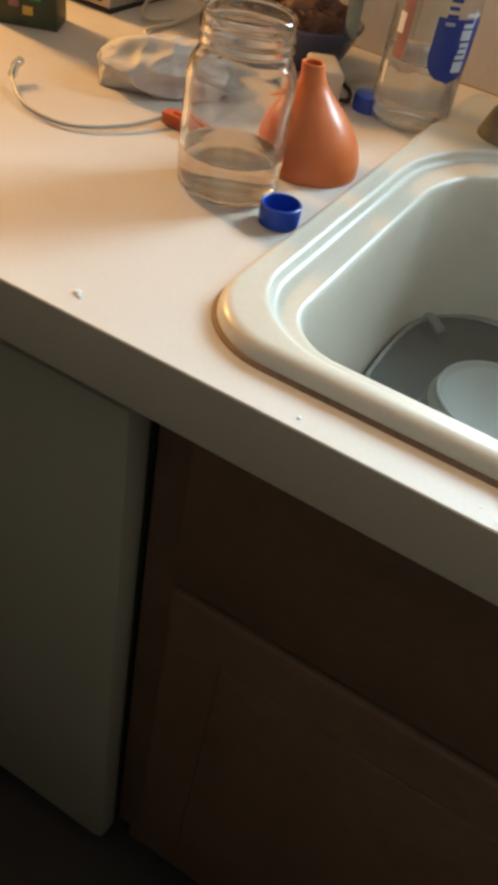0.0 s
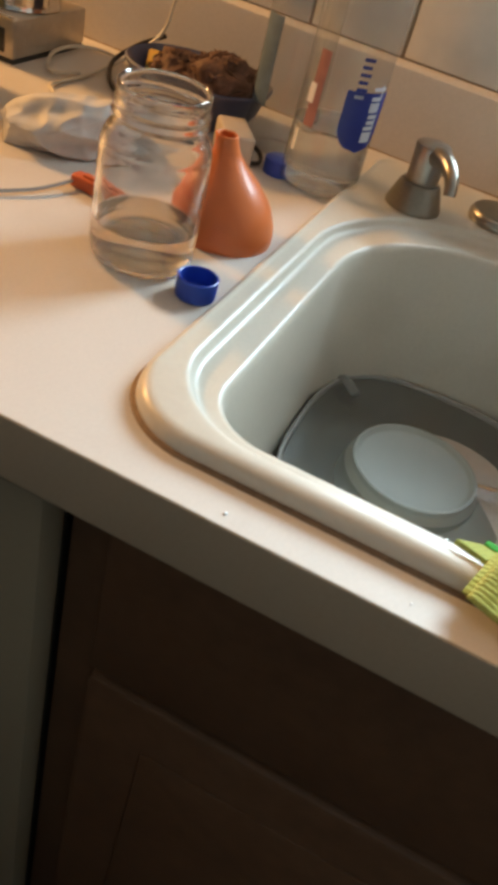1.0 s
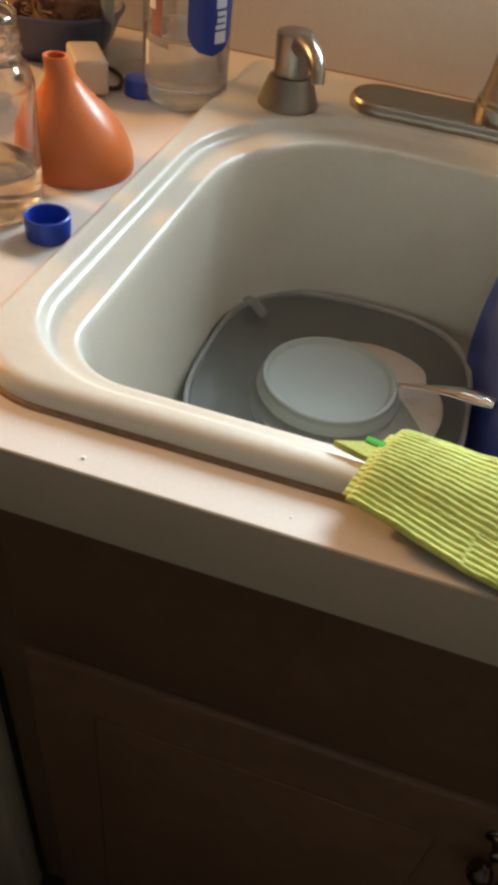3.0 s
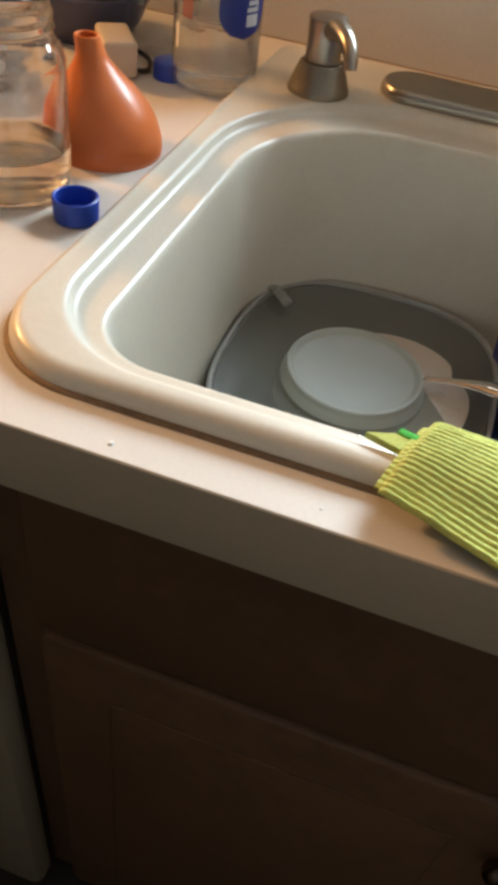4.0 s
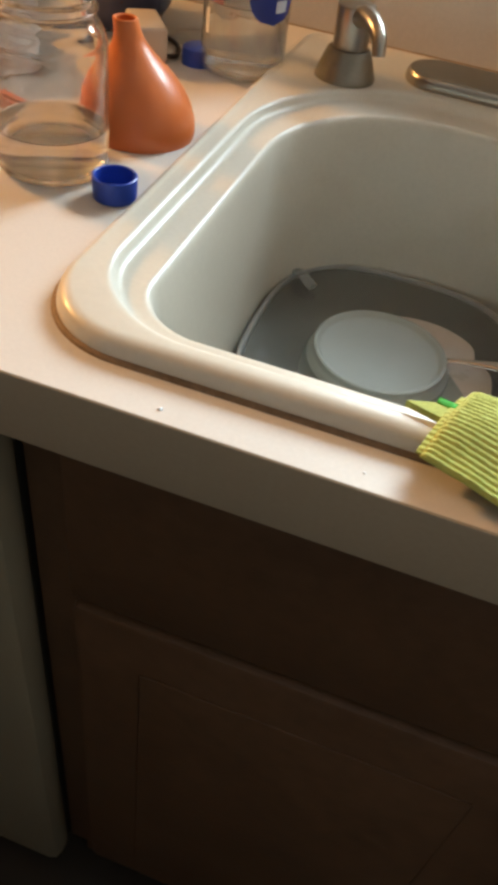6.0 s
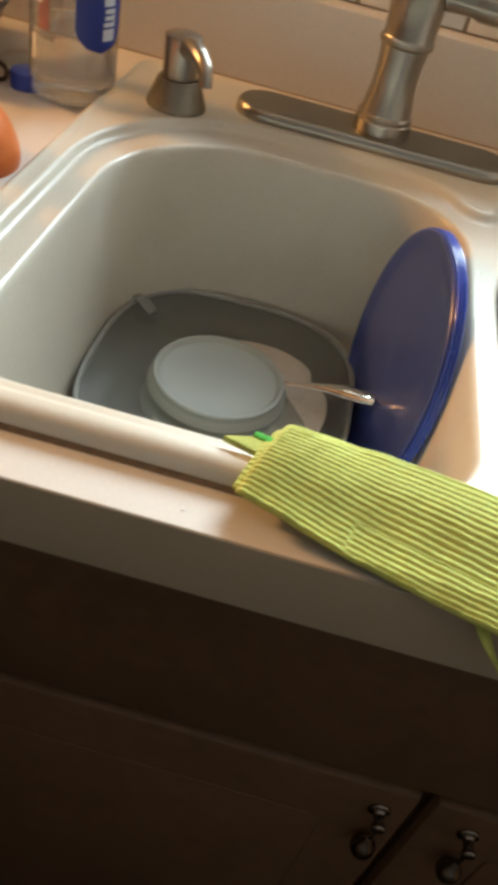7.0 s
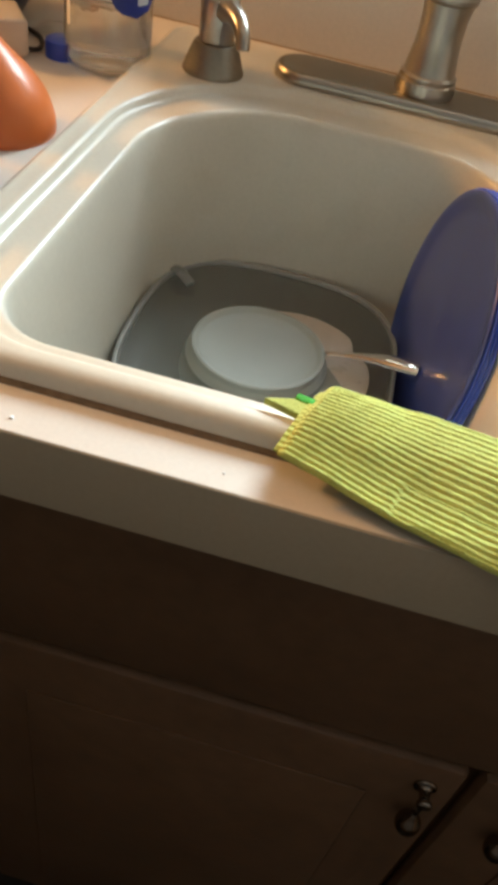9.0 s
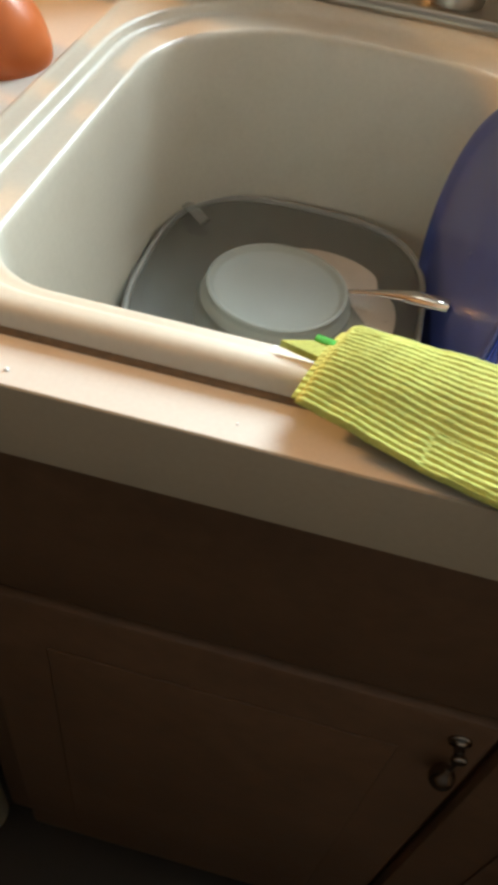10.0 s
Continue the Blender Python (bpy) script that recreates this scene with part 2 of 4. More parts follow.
def rounded(x0, x1, y0, y1, radii, z, k=14):
    """A rectangle with rounded corners: front left, front right, back right, back left."""
    out = []
    for (cx, cy, sx, sy, a0), r in zip(((x0, y0, 1, 1, 180), (x1, y0, -1, 1, 270), (x1, y1, -1, -1, 0), (x0, y1, 1, -1, 90)), radii):
        for i in range(k + 1):
            a = radians(a0 + 90 * i / k)
            out.append(Vector((cx + sx * r + r * math.cos(a), cy + sy * r + r * math.sin(a), z)))
    return out


def inset(rect, radii, d, z, k=14):
    x0, x1, y0, y1 = rect
    return rounded(x0 + d, x1 - d, y0 + d, y1 - d, [max(r - d, 0.008) for r in radii], z, k)


def fill_between(bm, loops):
    """A flat sheet between closed loops of verts that already stand in bm."""
    edges = []
    for vs in loops:
        for a, b in zip(vs, [*vs[1:], vs[0]]):
            edges.append(bm.edges.get((a, b)) or bm.edges.new((a, b)))
    bmesh.ops.triangle_fill(bm, edges=edges, use_beauty=True, use_dissolve=False, normal=(0, 0, 1))


def structure(ob, label, category):
    return tagged(ob, label, category, kind="structure")


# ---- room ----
structure(block("floor", (-1.7, -0.95, -0.05), (1.25, 0.72, 0.0), SHADE_FLOOR), "vinyl kitchen floor, coloured near-black to stand for shade", "floor")
structure(block("ceiling", (-1.7, -0.95, 2.44), (1.25, 0.85, 2.5), CEILING), "plain off-white painted ceiling", "ceiling")
# unseen south wall, set close so the cabinet fronts darken downwards
structure(block("wall_south", (-1.7, -1.05, 0), (1.25, -0.95, 2.44), SHADE_WALL), "plain unseen wall, coloured near-black to cut bounce light", "wall")
structure(block("wall_west", (-1.8, -1.05, 0), (-1.7, 0.85, 2.44), SHADE_WALL), "plain unseen wall, coloured near-black to cut bounce light", "wall")
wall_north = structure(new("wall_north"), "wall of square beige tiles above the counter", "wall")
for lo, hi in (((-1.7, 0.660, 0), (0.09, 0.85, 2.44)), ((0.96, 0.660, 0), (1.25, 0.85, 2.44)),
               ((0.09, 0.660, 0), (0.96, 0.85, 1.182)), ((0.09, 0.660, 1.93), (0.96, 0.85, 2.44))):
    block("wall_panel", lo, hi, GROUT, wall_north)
# unseen east wall, placed here as a reflector for the cabinet fronts
structure(block("wall_east", (1.25, -1.05, 0), (1.35, 0.85, 2.44), BOUNCE_WALL), "plain pale unseen wall, set close to bounce light", "wall")

# ---- counter ----
OUTER, OUTER_R = (0.0, 0.838, 0.034, 0.594), (0.058, 0.058, 0.03, 0.03)
bm = bmesh.new()
hole = [bm.verts.new(p) for p in inset(OUTER, OUTER_R, 0.014, Z)]
edge = [bm.verts.new(p) for p in ((-1.7, 0.0015, Z), (1.25, 0.0015, Z), (1.25, 0.637, Z), (-1.7, 0.637, Z))]
fill_between(bm, [hole, edge])
low = [bm.verts.new((v.co.x, v.co.y, Z - 0.03)) for v in hole]
for i in range(len(hole)):
    j = (i + 1) % len(hole)
    bm.faces.new((hole[i], hole[j], low[j], low[i]))
counter = part("counter_top", bm, LAMINATE)
tagged(counter, "pale grey-beige laminate kitchen counter top with crumbs and marks", "counter top", kind="structure")
bm = bmesh.new()
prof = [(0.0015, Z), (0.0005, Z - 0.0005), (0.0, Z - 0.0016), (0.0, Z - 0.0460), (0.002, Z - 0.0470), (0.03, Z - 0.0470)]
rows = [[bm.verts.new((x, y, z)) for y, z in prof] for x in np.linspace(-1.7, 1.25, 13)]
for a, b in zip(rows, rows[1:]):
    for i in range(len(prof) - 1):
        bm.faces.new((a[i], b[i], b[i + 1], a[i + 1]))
part("front_edge", bm, SHADED_EDGE, counter, "laminate edge strip, coloured darker for the shade on the front")

splash = structure(new("backsplash"), "low beige laminate backsplash along the wall", "backsplash")
bm = bmesh.new()
prof = [(0.6355, Z + 0.001), (0.6355, Z + 0.088), (0.6365, Z + 0.0915), (0.640, Z + 0.094), (0.660, Z + 0.094)]
rows = [[bm.verts.new((x, y, z)) for y, z in prof] for x in np.linspace(-1.7, 1.25, 13)]
for a, b in zip(rows, rows[1:]):
    for i in range(len(prof) - 1):
        bm.faces.new((a[i], b[i], b[i + 1], a[i + 1]))
part("splash_board", bm, SPLASH, splash)
bm = bmesh.new()
tube(bm, [(-1.7, 0.6355, Z), (0, 0.6355, Z), (1.25, 0.6355, Z)], 0.0016, 6)
part("seam_bead", bm, GROUT, splash)

# ---- sink ----
BOWL_1, R_1 = (0.0490, 0.350, 0.065, 0.447), (0.043, 0.045, 0.085, 0.124)
BOWL_2, R_2 = (0.3680, 0.790, 0.066, 0.540), (0.060, 0.06, 0.15, 0.26)
LEDGE, LEDGE_R = (0.0275, 0.812, 0.0565, 0.476), (0.066, 0.066, 0.10, 0.140)


def ledge_line():
    """The raised ledge runs round both bowls and dips towards the divider."""
    pts = [Vector((p.x, p.y)) for p in rounded(LEDGE[0], LEDGE[1], LEDGE[2], 0.566, (0.066, 0.066, 0.16, 0.1), 0)[:45]]
    for a in range(92, 145, 4):
        pts.append(Vector((0.6225 + 0.286 * math.cos(radians(a)), 0.28 + 0.286 * math.sin(radians(a)))))
    pts += [Vector((0.3775, 0.4285)), Vector((0.3660, 0.4215)), Vector((0.3565, 0.4200)), Vector((0.3475, 0.4225))]
    for a in range(44, 93, 6):
        r = 0.097 + 0.017 * min(1, (a - 40) / 40)
        pts.append(Vector((0.265 + r * math.cos(radians(a)), 0.362 + r * math.sin(radians(a)))))
    pts += [Vector((p.x, p.y)) for p in rounded(*LEDGE, LEDGE_R, 0)[45:]]
    return pts


def ledge_ring(d, h):
    pts = ledge_line()
    out = []
    for i, p in enumerate(pts):
        t = (pts[(i + 1) % len(pts)] - pts[i - 1]).normalized()
        back = min(1.0, max(0.0, (p.y - 0.36) / 0.09)) * min(1.0, max(0.0, (p.x - 0.05) / 0.10))
        k = 1.2 + (1.1 * back if d < 0 else 0)  # a softer step along the back
        out.append(Vector((p.x - t.y * d * k, p.y + t.x * d * k, h)))
    return out


sink = thing("kitchen_sink", (0, 0, Z), "glossy bone-coloured double-bowl drop-in kitchen sink, wet and stained", "sink")
RIM = ((0.0, 0.0), (0.0003, 0.004), (0.0015, 0.0076), (0.003, 0.0096), (0.005, 0.0108), (0.0065, 0.0115), (0.0085, 0.012), (0.010, 0.0121))
bm = bmesh.new()
skin = loft(bm, [inset(OUTER, OUTER_R, d, h) for d, h in RIM])
for ring, rise in zip(skin, (0.0, 0.0006, 0.0018, 0.0028, 0.0030, 0.0022, 0.0006, 0.0)):
    for v in ring:  # a raised bead along the side of the rim
        v.co.z += rise * min(1.0, max(0.0, (0.03 - v.co.x) / 0.015)) * min(1.0, max(0.0, (v.co.y - 0.07) / 0.05))
ledge = loft(bm, [ledge_ring(d, h) for d, h in ((-0.0092, 0.0121), (-0.0078, 0.0121), (-0.0064, 0.0118), (-0.0052, 0.0110), (-0.0044, 0.0098), (-0.0036, 0.0082), (-0.0028, 0.0066), (-0.0016, 0.0053), (0.0, 0.0047), (0.0016, 0.0045), (0.0030, 0.0045))])
fill_between(bm, [skin[-1], ledge[0]])
WALL = ((-0.0040, 0.0045), (-0.0026, 0.0045), (-0.0010, 0.0040), (0.0004, 0.0028), (0.0014, 0.0010), (0.0022, -0.002), (0.0034, -0.010), (0.0052, -0.04), (0.009, -0.12),
        (0.011, -0.15), (0.016, -0.167), (0.026, -0.1765), (0.042, -0.180))
tops = []
for rect, radii in ((BOWL_1, R_1), (BOWL_2, R_2)):
    rings = loft(bm, [inset(rect, radii, d, h) for d, h in WALL], False, True)
    tops.append(rings[0])
fill_between(bm, [ledge[-1], *tops])
part("sink_body", bm, SINK, sink, angle=60)
for bowl in (BOWL_1, BOWL_2):
    bm = bmesh.new()
    lathe(bm, [(0.0, -0.1795), (0.028, -0.1795), (0.040, -0.1775), (0.043, -0.1765), (0.044, -0.1795)], 32,
          ((bowl[0] + bowl[1]) / 2, (bowl[2] + bowl[3]) / 2, 0))
    part("drain", bm, NICKEL, sink, "steel drain ring")
bm = bmesh.new()
rings = []
for k in range(7):
    a = math.pi * k / 6
    rings.append(inset(OUTER, OUTER_R, -0.0030 * math.cos(a) + 0.0002, Z + 0.0022 * math.sin(a)))
loft(bm, rings)
tagged(part("sealant_bead", bm, CAULK), "brown stained sealant bead round the sink rim", "sealant", kind="structure")

# ---- cabinets under the counter ----
FACE = 0.050
cab = thing("sink_cabinet", (0.0, 0, 0), "dark brown stained wooden sink base cabinet in deep shade", "cabinet")
block("face_frame", (-0.0165, FACE, 0.10), (0.86, FACE + 0.02, 0.868), WOOD, cab, 0.001)
block("side_panel", (-0.008, FACE + 0.02, 0.0), (0.008, 0.60, 0.868), WOOD, cab)
block("toe_board", (-0.008, FACE + 0.08, 0.0), (0.86, FACE + 0.10, 0.10), DARK, cab)
block("drawer_front", (0.020, FACE - 0.018, 0.677), (0.830, FACE - 0.0005, 0.850), WOOD, cab, 0.004)
for x0, x1, kx in ((0.020, 0.408, 0.383), (0.416, 0.830, 0.450)):
    door = block("cabinet_door", (x0, FACE - 0.020, 0.125), (x1, FACE - 0.0005, 0.668), WOOD, cab, 0.009)
    block("door_panel", (x0 + 0.06, FACE - 0.022, 0.185), (x1 - 0.06, FACE - 0.0199, 0.608), WOOD, door, 0.0015)
    bm = bmesh.new()
    lathe(bm, smooth_profile([(0.0085, 0.0), (0.0080, 0.002), (0.0045, 0.004), (0.0040, 0.010), (0.0055, 0.013), (0.0050, 0.016), (0.0, 0.0175)], 4), 24,
          (kx, FACE - 0.020, 0.640), Euler((radians(90), 0, 0)).to_matrix())
    pull = part("drop_pull", bm, KNOB, door, "small dark metal drop pull")
    bm = bmesh.new()
    tube(bm, [(kx, FACE - 0.031, 0.640), (kx, FACE - 0.033, 0.628), (kx, FACE - 0.031, 0.612)], 0.0018, 8)
    lathe(bm, smooth_profile([(0.0, -0.014), (0.006, -0.012), (0.0095, -0.005), (0.0090, 0.002), (0.005, 0.010), (0.0022, 0.016), (0.0, 0.0165)], 4), 24, (kx, FACE - 0.031, 0.602))
    part("pendant", bm, KNOB, pull)

dw = thing("dishwasher", (-0.32, 0, 0), "almond enamel dishwasher with a plain door under the counter", "dishwasher")
block("body", (-0.298, 0.05, 0.09), (0.298, 0.60, 0.862), DARK, dw)
block("door", (-0.300, 0.016, 0.085), (0.302, 0.050, 0.846), APPLIANCE, dw, 0.011)
block("toe_panel", (-0.298, 0.10, 0.0), (0.298, 0.12, 0.085), DARK, dw)
filler = thing("base_cabinet", (-0.62, 0, 0), "dark brown wooden base cabinet in deep shade", "cabinet")
block("body", (-1.06, 0.05, 0.10), (-0.012, 0.60, 0.868), WOOD, filler)
block("cabinet_door", (-1.04, 0.030, 0.12), (-0.03, 0.0495, 0.85), WOOD, filler, 0.004)
filler2 = thing("base_cabinet", (0.86, 0, 0), "dark brown wooden base cabinet in deep shade", "cabinet")
block("body", (0.004, 0.05, 0.10), (0.388, 0.60, 0.868), WOOD, filler2)
block("cabinet_door", (0.02, 0.030, 0.12), (0.380, 0.0495, 0.85), WOOD, filler2, 0.004)

# ---- faucet and dispenser on the sink deck ----
DECK = Z + 0.0121
faucet = thing("kitchen_faucet", (0.257, 0.532, DECK), "brushed nickel kitchen faucet with deck plate and side lever", "faucet")
bm = bmesh.new()


def pill(half, r, h, k=16):
    return [Vector((sx * half + r * math.cos(a), r * math.sin(a), h)) for sx, a0 in ((1, -90), (-1, 90)) for a in (radians(a0 + 180 * i / k) for i in range(k + 1))]


loft(bm, [pill(0.104, r, h) for r, h in ((0.0296, 0.0098), (0.0285, 0.0108), (0.025, 0.0112))], False, True)
loft(bm, [pill(0.104, r, h) for r, h in ((0.0300, 0.0), (0.0296, 0.0098))], True)
edge_bm = bmesh.new()
loft(edge_bm, [pill(0.104, r, h) for r, h in ((0.0315, 0.0), (0.0322, 0.0030), (0.0318, 0.0062), (0.0308, 0.0086), (0.0295, 0.0101))])
for v in [*bm.verts, *edge_bm.verts]:
    v.co.x -= 0.004
    v.co.y -= 0.004
deck_plate = part("deck_plate", bm, NICKEL_DARK, faucet)
part("plate_edge", edge_bm, NICKEL, deck_plate, "polished edge of the deck plate")
bm = bmesh.new()
lathe(bm, [(0.0, 0.0112), (0.0275, 0.0112), (0.0278, 0.015), (0.0272, 0.022), (0.0258, 0.0235), (0.0262, 0.0245), (0.0262, 0.027), (0.0240, 0.029), (0.0225, 0.038), (0.0208, 0.050), (0.0201, 0.062), (0.0206, 0.074),
           (0.0222, 0.087), (0.0242, 0.0885), (0.0248, 0.0905), (0.0248, 0.0930), (0.0236, 0.0945), (0.0230, 0.096), (0.0238, 0.120), (0.0245, 0.150), (0.0225, 0.156), (0.019, 0.158), (0.0, 0.159)], 48)
part("faucet_body", bm, NICKEL, faucet)
bm = bmesh.new()
across = Euler((0, radians(90), 0)).to_matrix()
lathe(bm, [(0.0, 0.018), (0.0115, 0.018), (0.011, 0.040), (0.0108, 0.046), (0.0125, 0.051), (0.0135, 0.053), (0.0138, 0.076), (0.0120, 0.080), (0.0, 0.081)], 32, (0, 0, 0.1325), across)
part("lever", bm, NICKEL, faucet)
bm = bmesh.new()
tube(bm, [(0, 0, 0.155), (0, 0, 0.27), (-0.008, -0.008, 0.325), (-0.035, -0.036, 0.352), (-0.062, -0.064, 0.325), (-0.070, -0.072, 0.290), (-0.070, -0.072, 0.270)], 0.0125, 20, 8)
part("spout", bm, NICKEL, faucet)
bm = bmesh.new()
lathe(bm, [(0.0, 0.149), (0.016, 0.149), (0.024, 0.1465), (0.0275, 0.1465), (0.0288, 0.149), (0.0288, 0.156), (0.0275, 0.160), (0.0265, 0.19), (0.020, 0.245), (0.0140, 0.272), (0.0, 0.273)], 40, (-0.070, -0.072, 0.0))
part("spray_head", bm, CHROME, faucet, "dark pull-down spray head with bright lower ring")

disp = thing("soap_dispenser", (0.0675, 0.484, DECK), "brushed nickel soap dispenser with a curved spout", "soap dispenser")
bm = bmesh.new()
lathe(bm, [(0.0, 0.0), (0.0275, 0.0), (0.0278, 0.002), (0.0262, 0.006), (0.0225, 0.017), (0.0198, 0.0235), (0.0182, 0.0255), (0.0, 0.0256)], 40)
part("collar", bm, NICKEL_DARK, disp)
bm = bmesh.new()
lathe(bm, [(0.0, 0.0256), (0.0152, 0.0256), (0.0158, 0.028), (0.0164, 0.045), (0.0172, 0.0585), (0.0168, 0.0605), (0.0150, 0.0615), (0.0, 0.0622)], 40)
part("pump_head", bm, NICKEL, disp)
bm = bmesh.new()
tube(bm, [(0.004, -0.006, 0.052), (0.014, -0.020, 0.0572), (0.025, -0.036, 0.0560), (0.032, -0.047, 0.0490), (0.0345, -0.0515, 0.0390)], 0.0075, 16, 6, radii=[0.0095, 0.009, 0.0075, 0.0062, 0.0054])
part("spout", bm, NICKEL, disp)

# ---- in the left bowl of the sink ----
FLOOR_Z = Z - 0.180


def squarish(cx, cy, a, b, z, p=3.0, n=72):
    out = []
    for i in range(n):
        t = 2 * math.pi * i / n
        c, s = math.cos(t), math.sin(t)
        r = (abs(c) ** p + abs(s) ** p) ** (-1 / p)
        out.append(Vector((cx + a * r * c, cy + b * r * s, z)))
    return out


pan = thing("baking_dish", (0.180, 0.300, FLOOR_Z), "dark grey squarish baking dish full of dishwater", "dish")
bm = bmesh.new()
loft(bm, [squarish(0, 0, 0.117 * f, 0.130 * f, h) for f, h in ((0.68, 0.0), (0.76, 0.003), (0.85, 0.012), (0.945, 0.030), (0.985, 0.0395), (0.955, 0.0395), (0.915, 0.028), (0.825, 0.013), (0.73, 0.006), (0.60, 0.0045))], True, True)
part("dish_wall", bm, PAN_DARK, pan)
bm = bmesh.new()
loft(bm, [squarish(0, 0, 0.117 * f, 0.130 * f, h) for f, h in ((0.985, 0.0385), (0.999, 0.0400), (1.003, 0.0420), (0.998, 0.0435), (0.985, 0.0440), (0.972, 0.0432), (0.966, 0.0412), (0.969, 0.0385), (0.985, 0.0385))])
part("dish_rim", bm, PAN_RIM, pan, "paler glazed rim of the dish")
bm = bmesh.new()
tube(bm, [(-0.102, 0.078, 0.048), (-0.094, 0.070, 0.050), (-0.082, 0.062, 0.046)], 0.006, 12, 5, 0.5)
part("clear_tab", bm, TAB, pan, "clear plastic tab on the rim")
bm = bmesh.new()
bm.faces.new([bm.verts.new(p) for p in squarish(0.180, 0.300, 0.1125, 0.125, FLOOR_Z + 0.0405)])
tagged(part("dishwater", bm, WATER), "still grey dishwater standing in the baking dish", "water", kind="stuff")

dish2 = thing("side_plate", (0, 0, 0), "pale beige plate, notched at the water line, under the upturned bowl", "plate")


def notched(r, z, n=96):
    """A round edge with one notch that stands for the water's contact line."""
    return [Vector((q * math.cos(a), q * math.sin(a), z)) for a in (2 * math.pi * i / n for i in range(n))
            for q in (r * (1 - 0.10 * math.exp(-((a - 0.55) / 0.15) ** 2)),)]


bm = bmesh.new()
loft(bm, [notched(0.0775 * f, h) for f, h in ((0.5, 0.0), (0.88, 0.002), (0.985, 0.005), (1.0, 0.0068), (0.985, 0.0074), (0.9, 0.0056), (0.4, 0.0045))], True, True)
part("plate_body", bm, DISH_BEIGE, dish2)
dish2.matrix_world = pose(0.1985, 0.2860, FLOOR_Z + 0.0310, 4.5, -5, 0)

bowl = thing("bowl", (0.1775, 0.2895, FLOOR_Z + 0.0090), "upside-down pale white bowl standing in dishwater", "bowl")
bm = bmesh.new()
lathe(bm, smooth_profile([(0.0650, 0.012), (0.0648, 0.015), (0.0640, 0.020), (0.0625, 0.028), (0.0595, 0.035), (0.0575, 0.0385), (0.0572, 0.042), (0.0565, 0.0435), (0.0545, 0.0438)], 4), 64)
part("bowl_wall", bm, BOWL_WHITE, bowl)
bm = bmesh.new()
lathe(bm, [(0.0, 0.0392), (0.035, 0.0393), (0.0495, 0.0396), (0.0515, 0.0404), (0.0530, 0.0428), (0.0545, 0.0438)], 64)
part("bowl_base", bm, BOWL_WHITE, bowl)

spoon = thing("spoon", (0.24, 0.30, FLOOR_Z + 0.02), "shiny steel spoon leaning out of the dishwater", "spoon")
bm = bmesh.new()
tube(bm, [(-0.035, 0.012, 0.016), (-0.005, 0.008, 0.029), (0.030, 0.002, 0.040), (0.052, -0.003, 0.045), (0.071, -0.008, 0.048)], 0.004, 14, 8, 0.42, radii=[0.0032, 0.0030, 0.0032, 0.0060, 0.0088, 0.0092, 0.0076])
part("handle", bm, CHROME, spoon)
bm = bmesh.new()
tube(bm, [(-0.075, 0.020, 0.0), (-0.055, 0.016, 0.003), (-0.035, 0.012, 0.0115)], 0.01, 14, 6, 0.3, radii=[0.004, 0.015, 0.017, 0.012, 0.0038])
part("spoon_bowl", bm, CHROME, spoon)

plate = new("dinner_plate")
tagged(plate, "deep blue glossy plate with ridged rim standing on edge", "plate")
bm = bmesh.new()
lathe(bm, smooth_profile([(0.0, -0.0045), (0.012, -0.0050), (0.030, -0.0056), (0.070, -0.0056), (0.088, -0.0045), (0.0955, -0.0020), (0.1000, -0.0002), (0.1035, 0.0), (0.1052, -0.0010)], 4)
      + [(0.1046, -0.0022), (0.1020, -0.0034), (0.0960, -0.0056), (0.086, -0.0080), (0.060, -0.0088), (0.0, -0.0088)], 96)
part("plate_body", bm, PLATE_BLUE, plate)
bm = bmesh.new()
lathe(bm, smooth_profile([(0.1030, -0.0026), (0.1060, -0.0028), (0.1064, -0.0038), (0.1050, -0.0049), (0.1064, -0.0060), (0.1066, -0.0068), (0.1052, -0.0078), (0.1066, -0.0090), (0.1066, -0.0102), (0.1056, -0.0112), (0.1038, -0.0112), (0.1032, -0.0060), (0.1030, -0.0026)], 3), 96)
part("rim_band", bm, PLATE_BAND, plate, "brighter blue ridged rim band")
n_plate = Vector((math.cos(0.1124) * math.cos(3.3392), math.cos(0.1124) * math.sin(3.3392), math.sin(0.1124)))
plate.matrix_world = Matrix.Translation((0.3086, 0.3000, 0.8430)) @ n_plate.to_track_quat("Z", "Y").to_matrix().to_4x4()

spot = plate.matrix_world.inverted() @ Vector((0.3142, 0.3005, 0.8435))
bm = bmesh.new()
lathe(bm, [(0.0032, 0.0), (0.0029, 0.0008), (0.0018, 0.0016), (0.0, 0.0019)], 20, (spot.x, spot.y, -0.0054))
part("clinging_drop", bm, DROP, plate, "small clear water drop")

tub = thing("dish_tub", (0.57625, 0.303, FLOOR_Z), "charcoal plastic dish tub filling the second sink bowl", "dish tub")
bm = bmesh.new()
T, TR = (-0.2040, 0.2085, -0.2325, 0.2325), (0.056, 0.055, 0.145, 0.256)
loft(bm, [inset(T, TR, d, h) for d, h in ((0.055, 0.0), (0.040, 0.002), (0.028, 0.012), (0.012, 0.06), (0.004, 0.150), (0.0016, 0.1675), (0.0024, 0.1675), (0.009, 0.14), (0.020, 0.06), (0.035, 0.014), (0.060, 0.006))], True, True)
part("tub_shell", bm, TUB, tub)
bm = bmesh.new()
loft(bm, [inset(T, TR, d, h) for d, h in ((0.0016, 0.1670), (0.0012, 0.1685), (0.0016, 0.1695), (0.0022, 0.1698), (0.0030, 0.1692), (0.0034, 0.1680), (0.0028, 0.1670))])
part("lip", bm, TUB, tub)

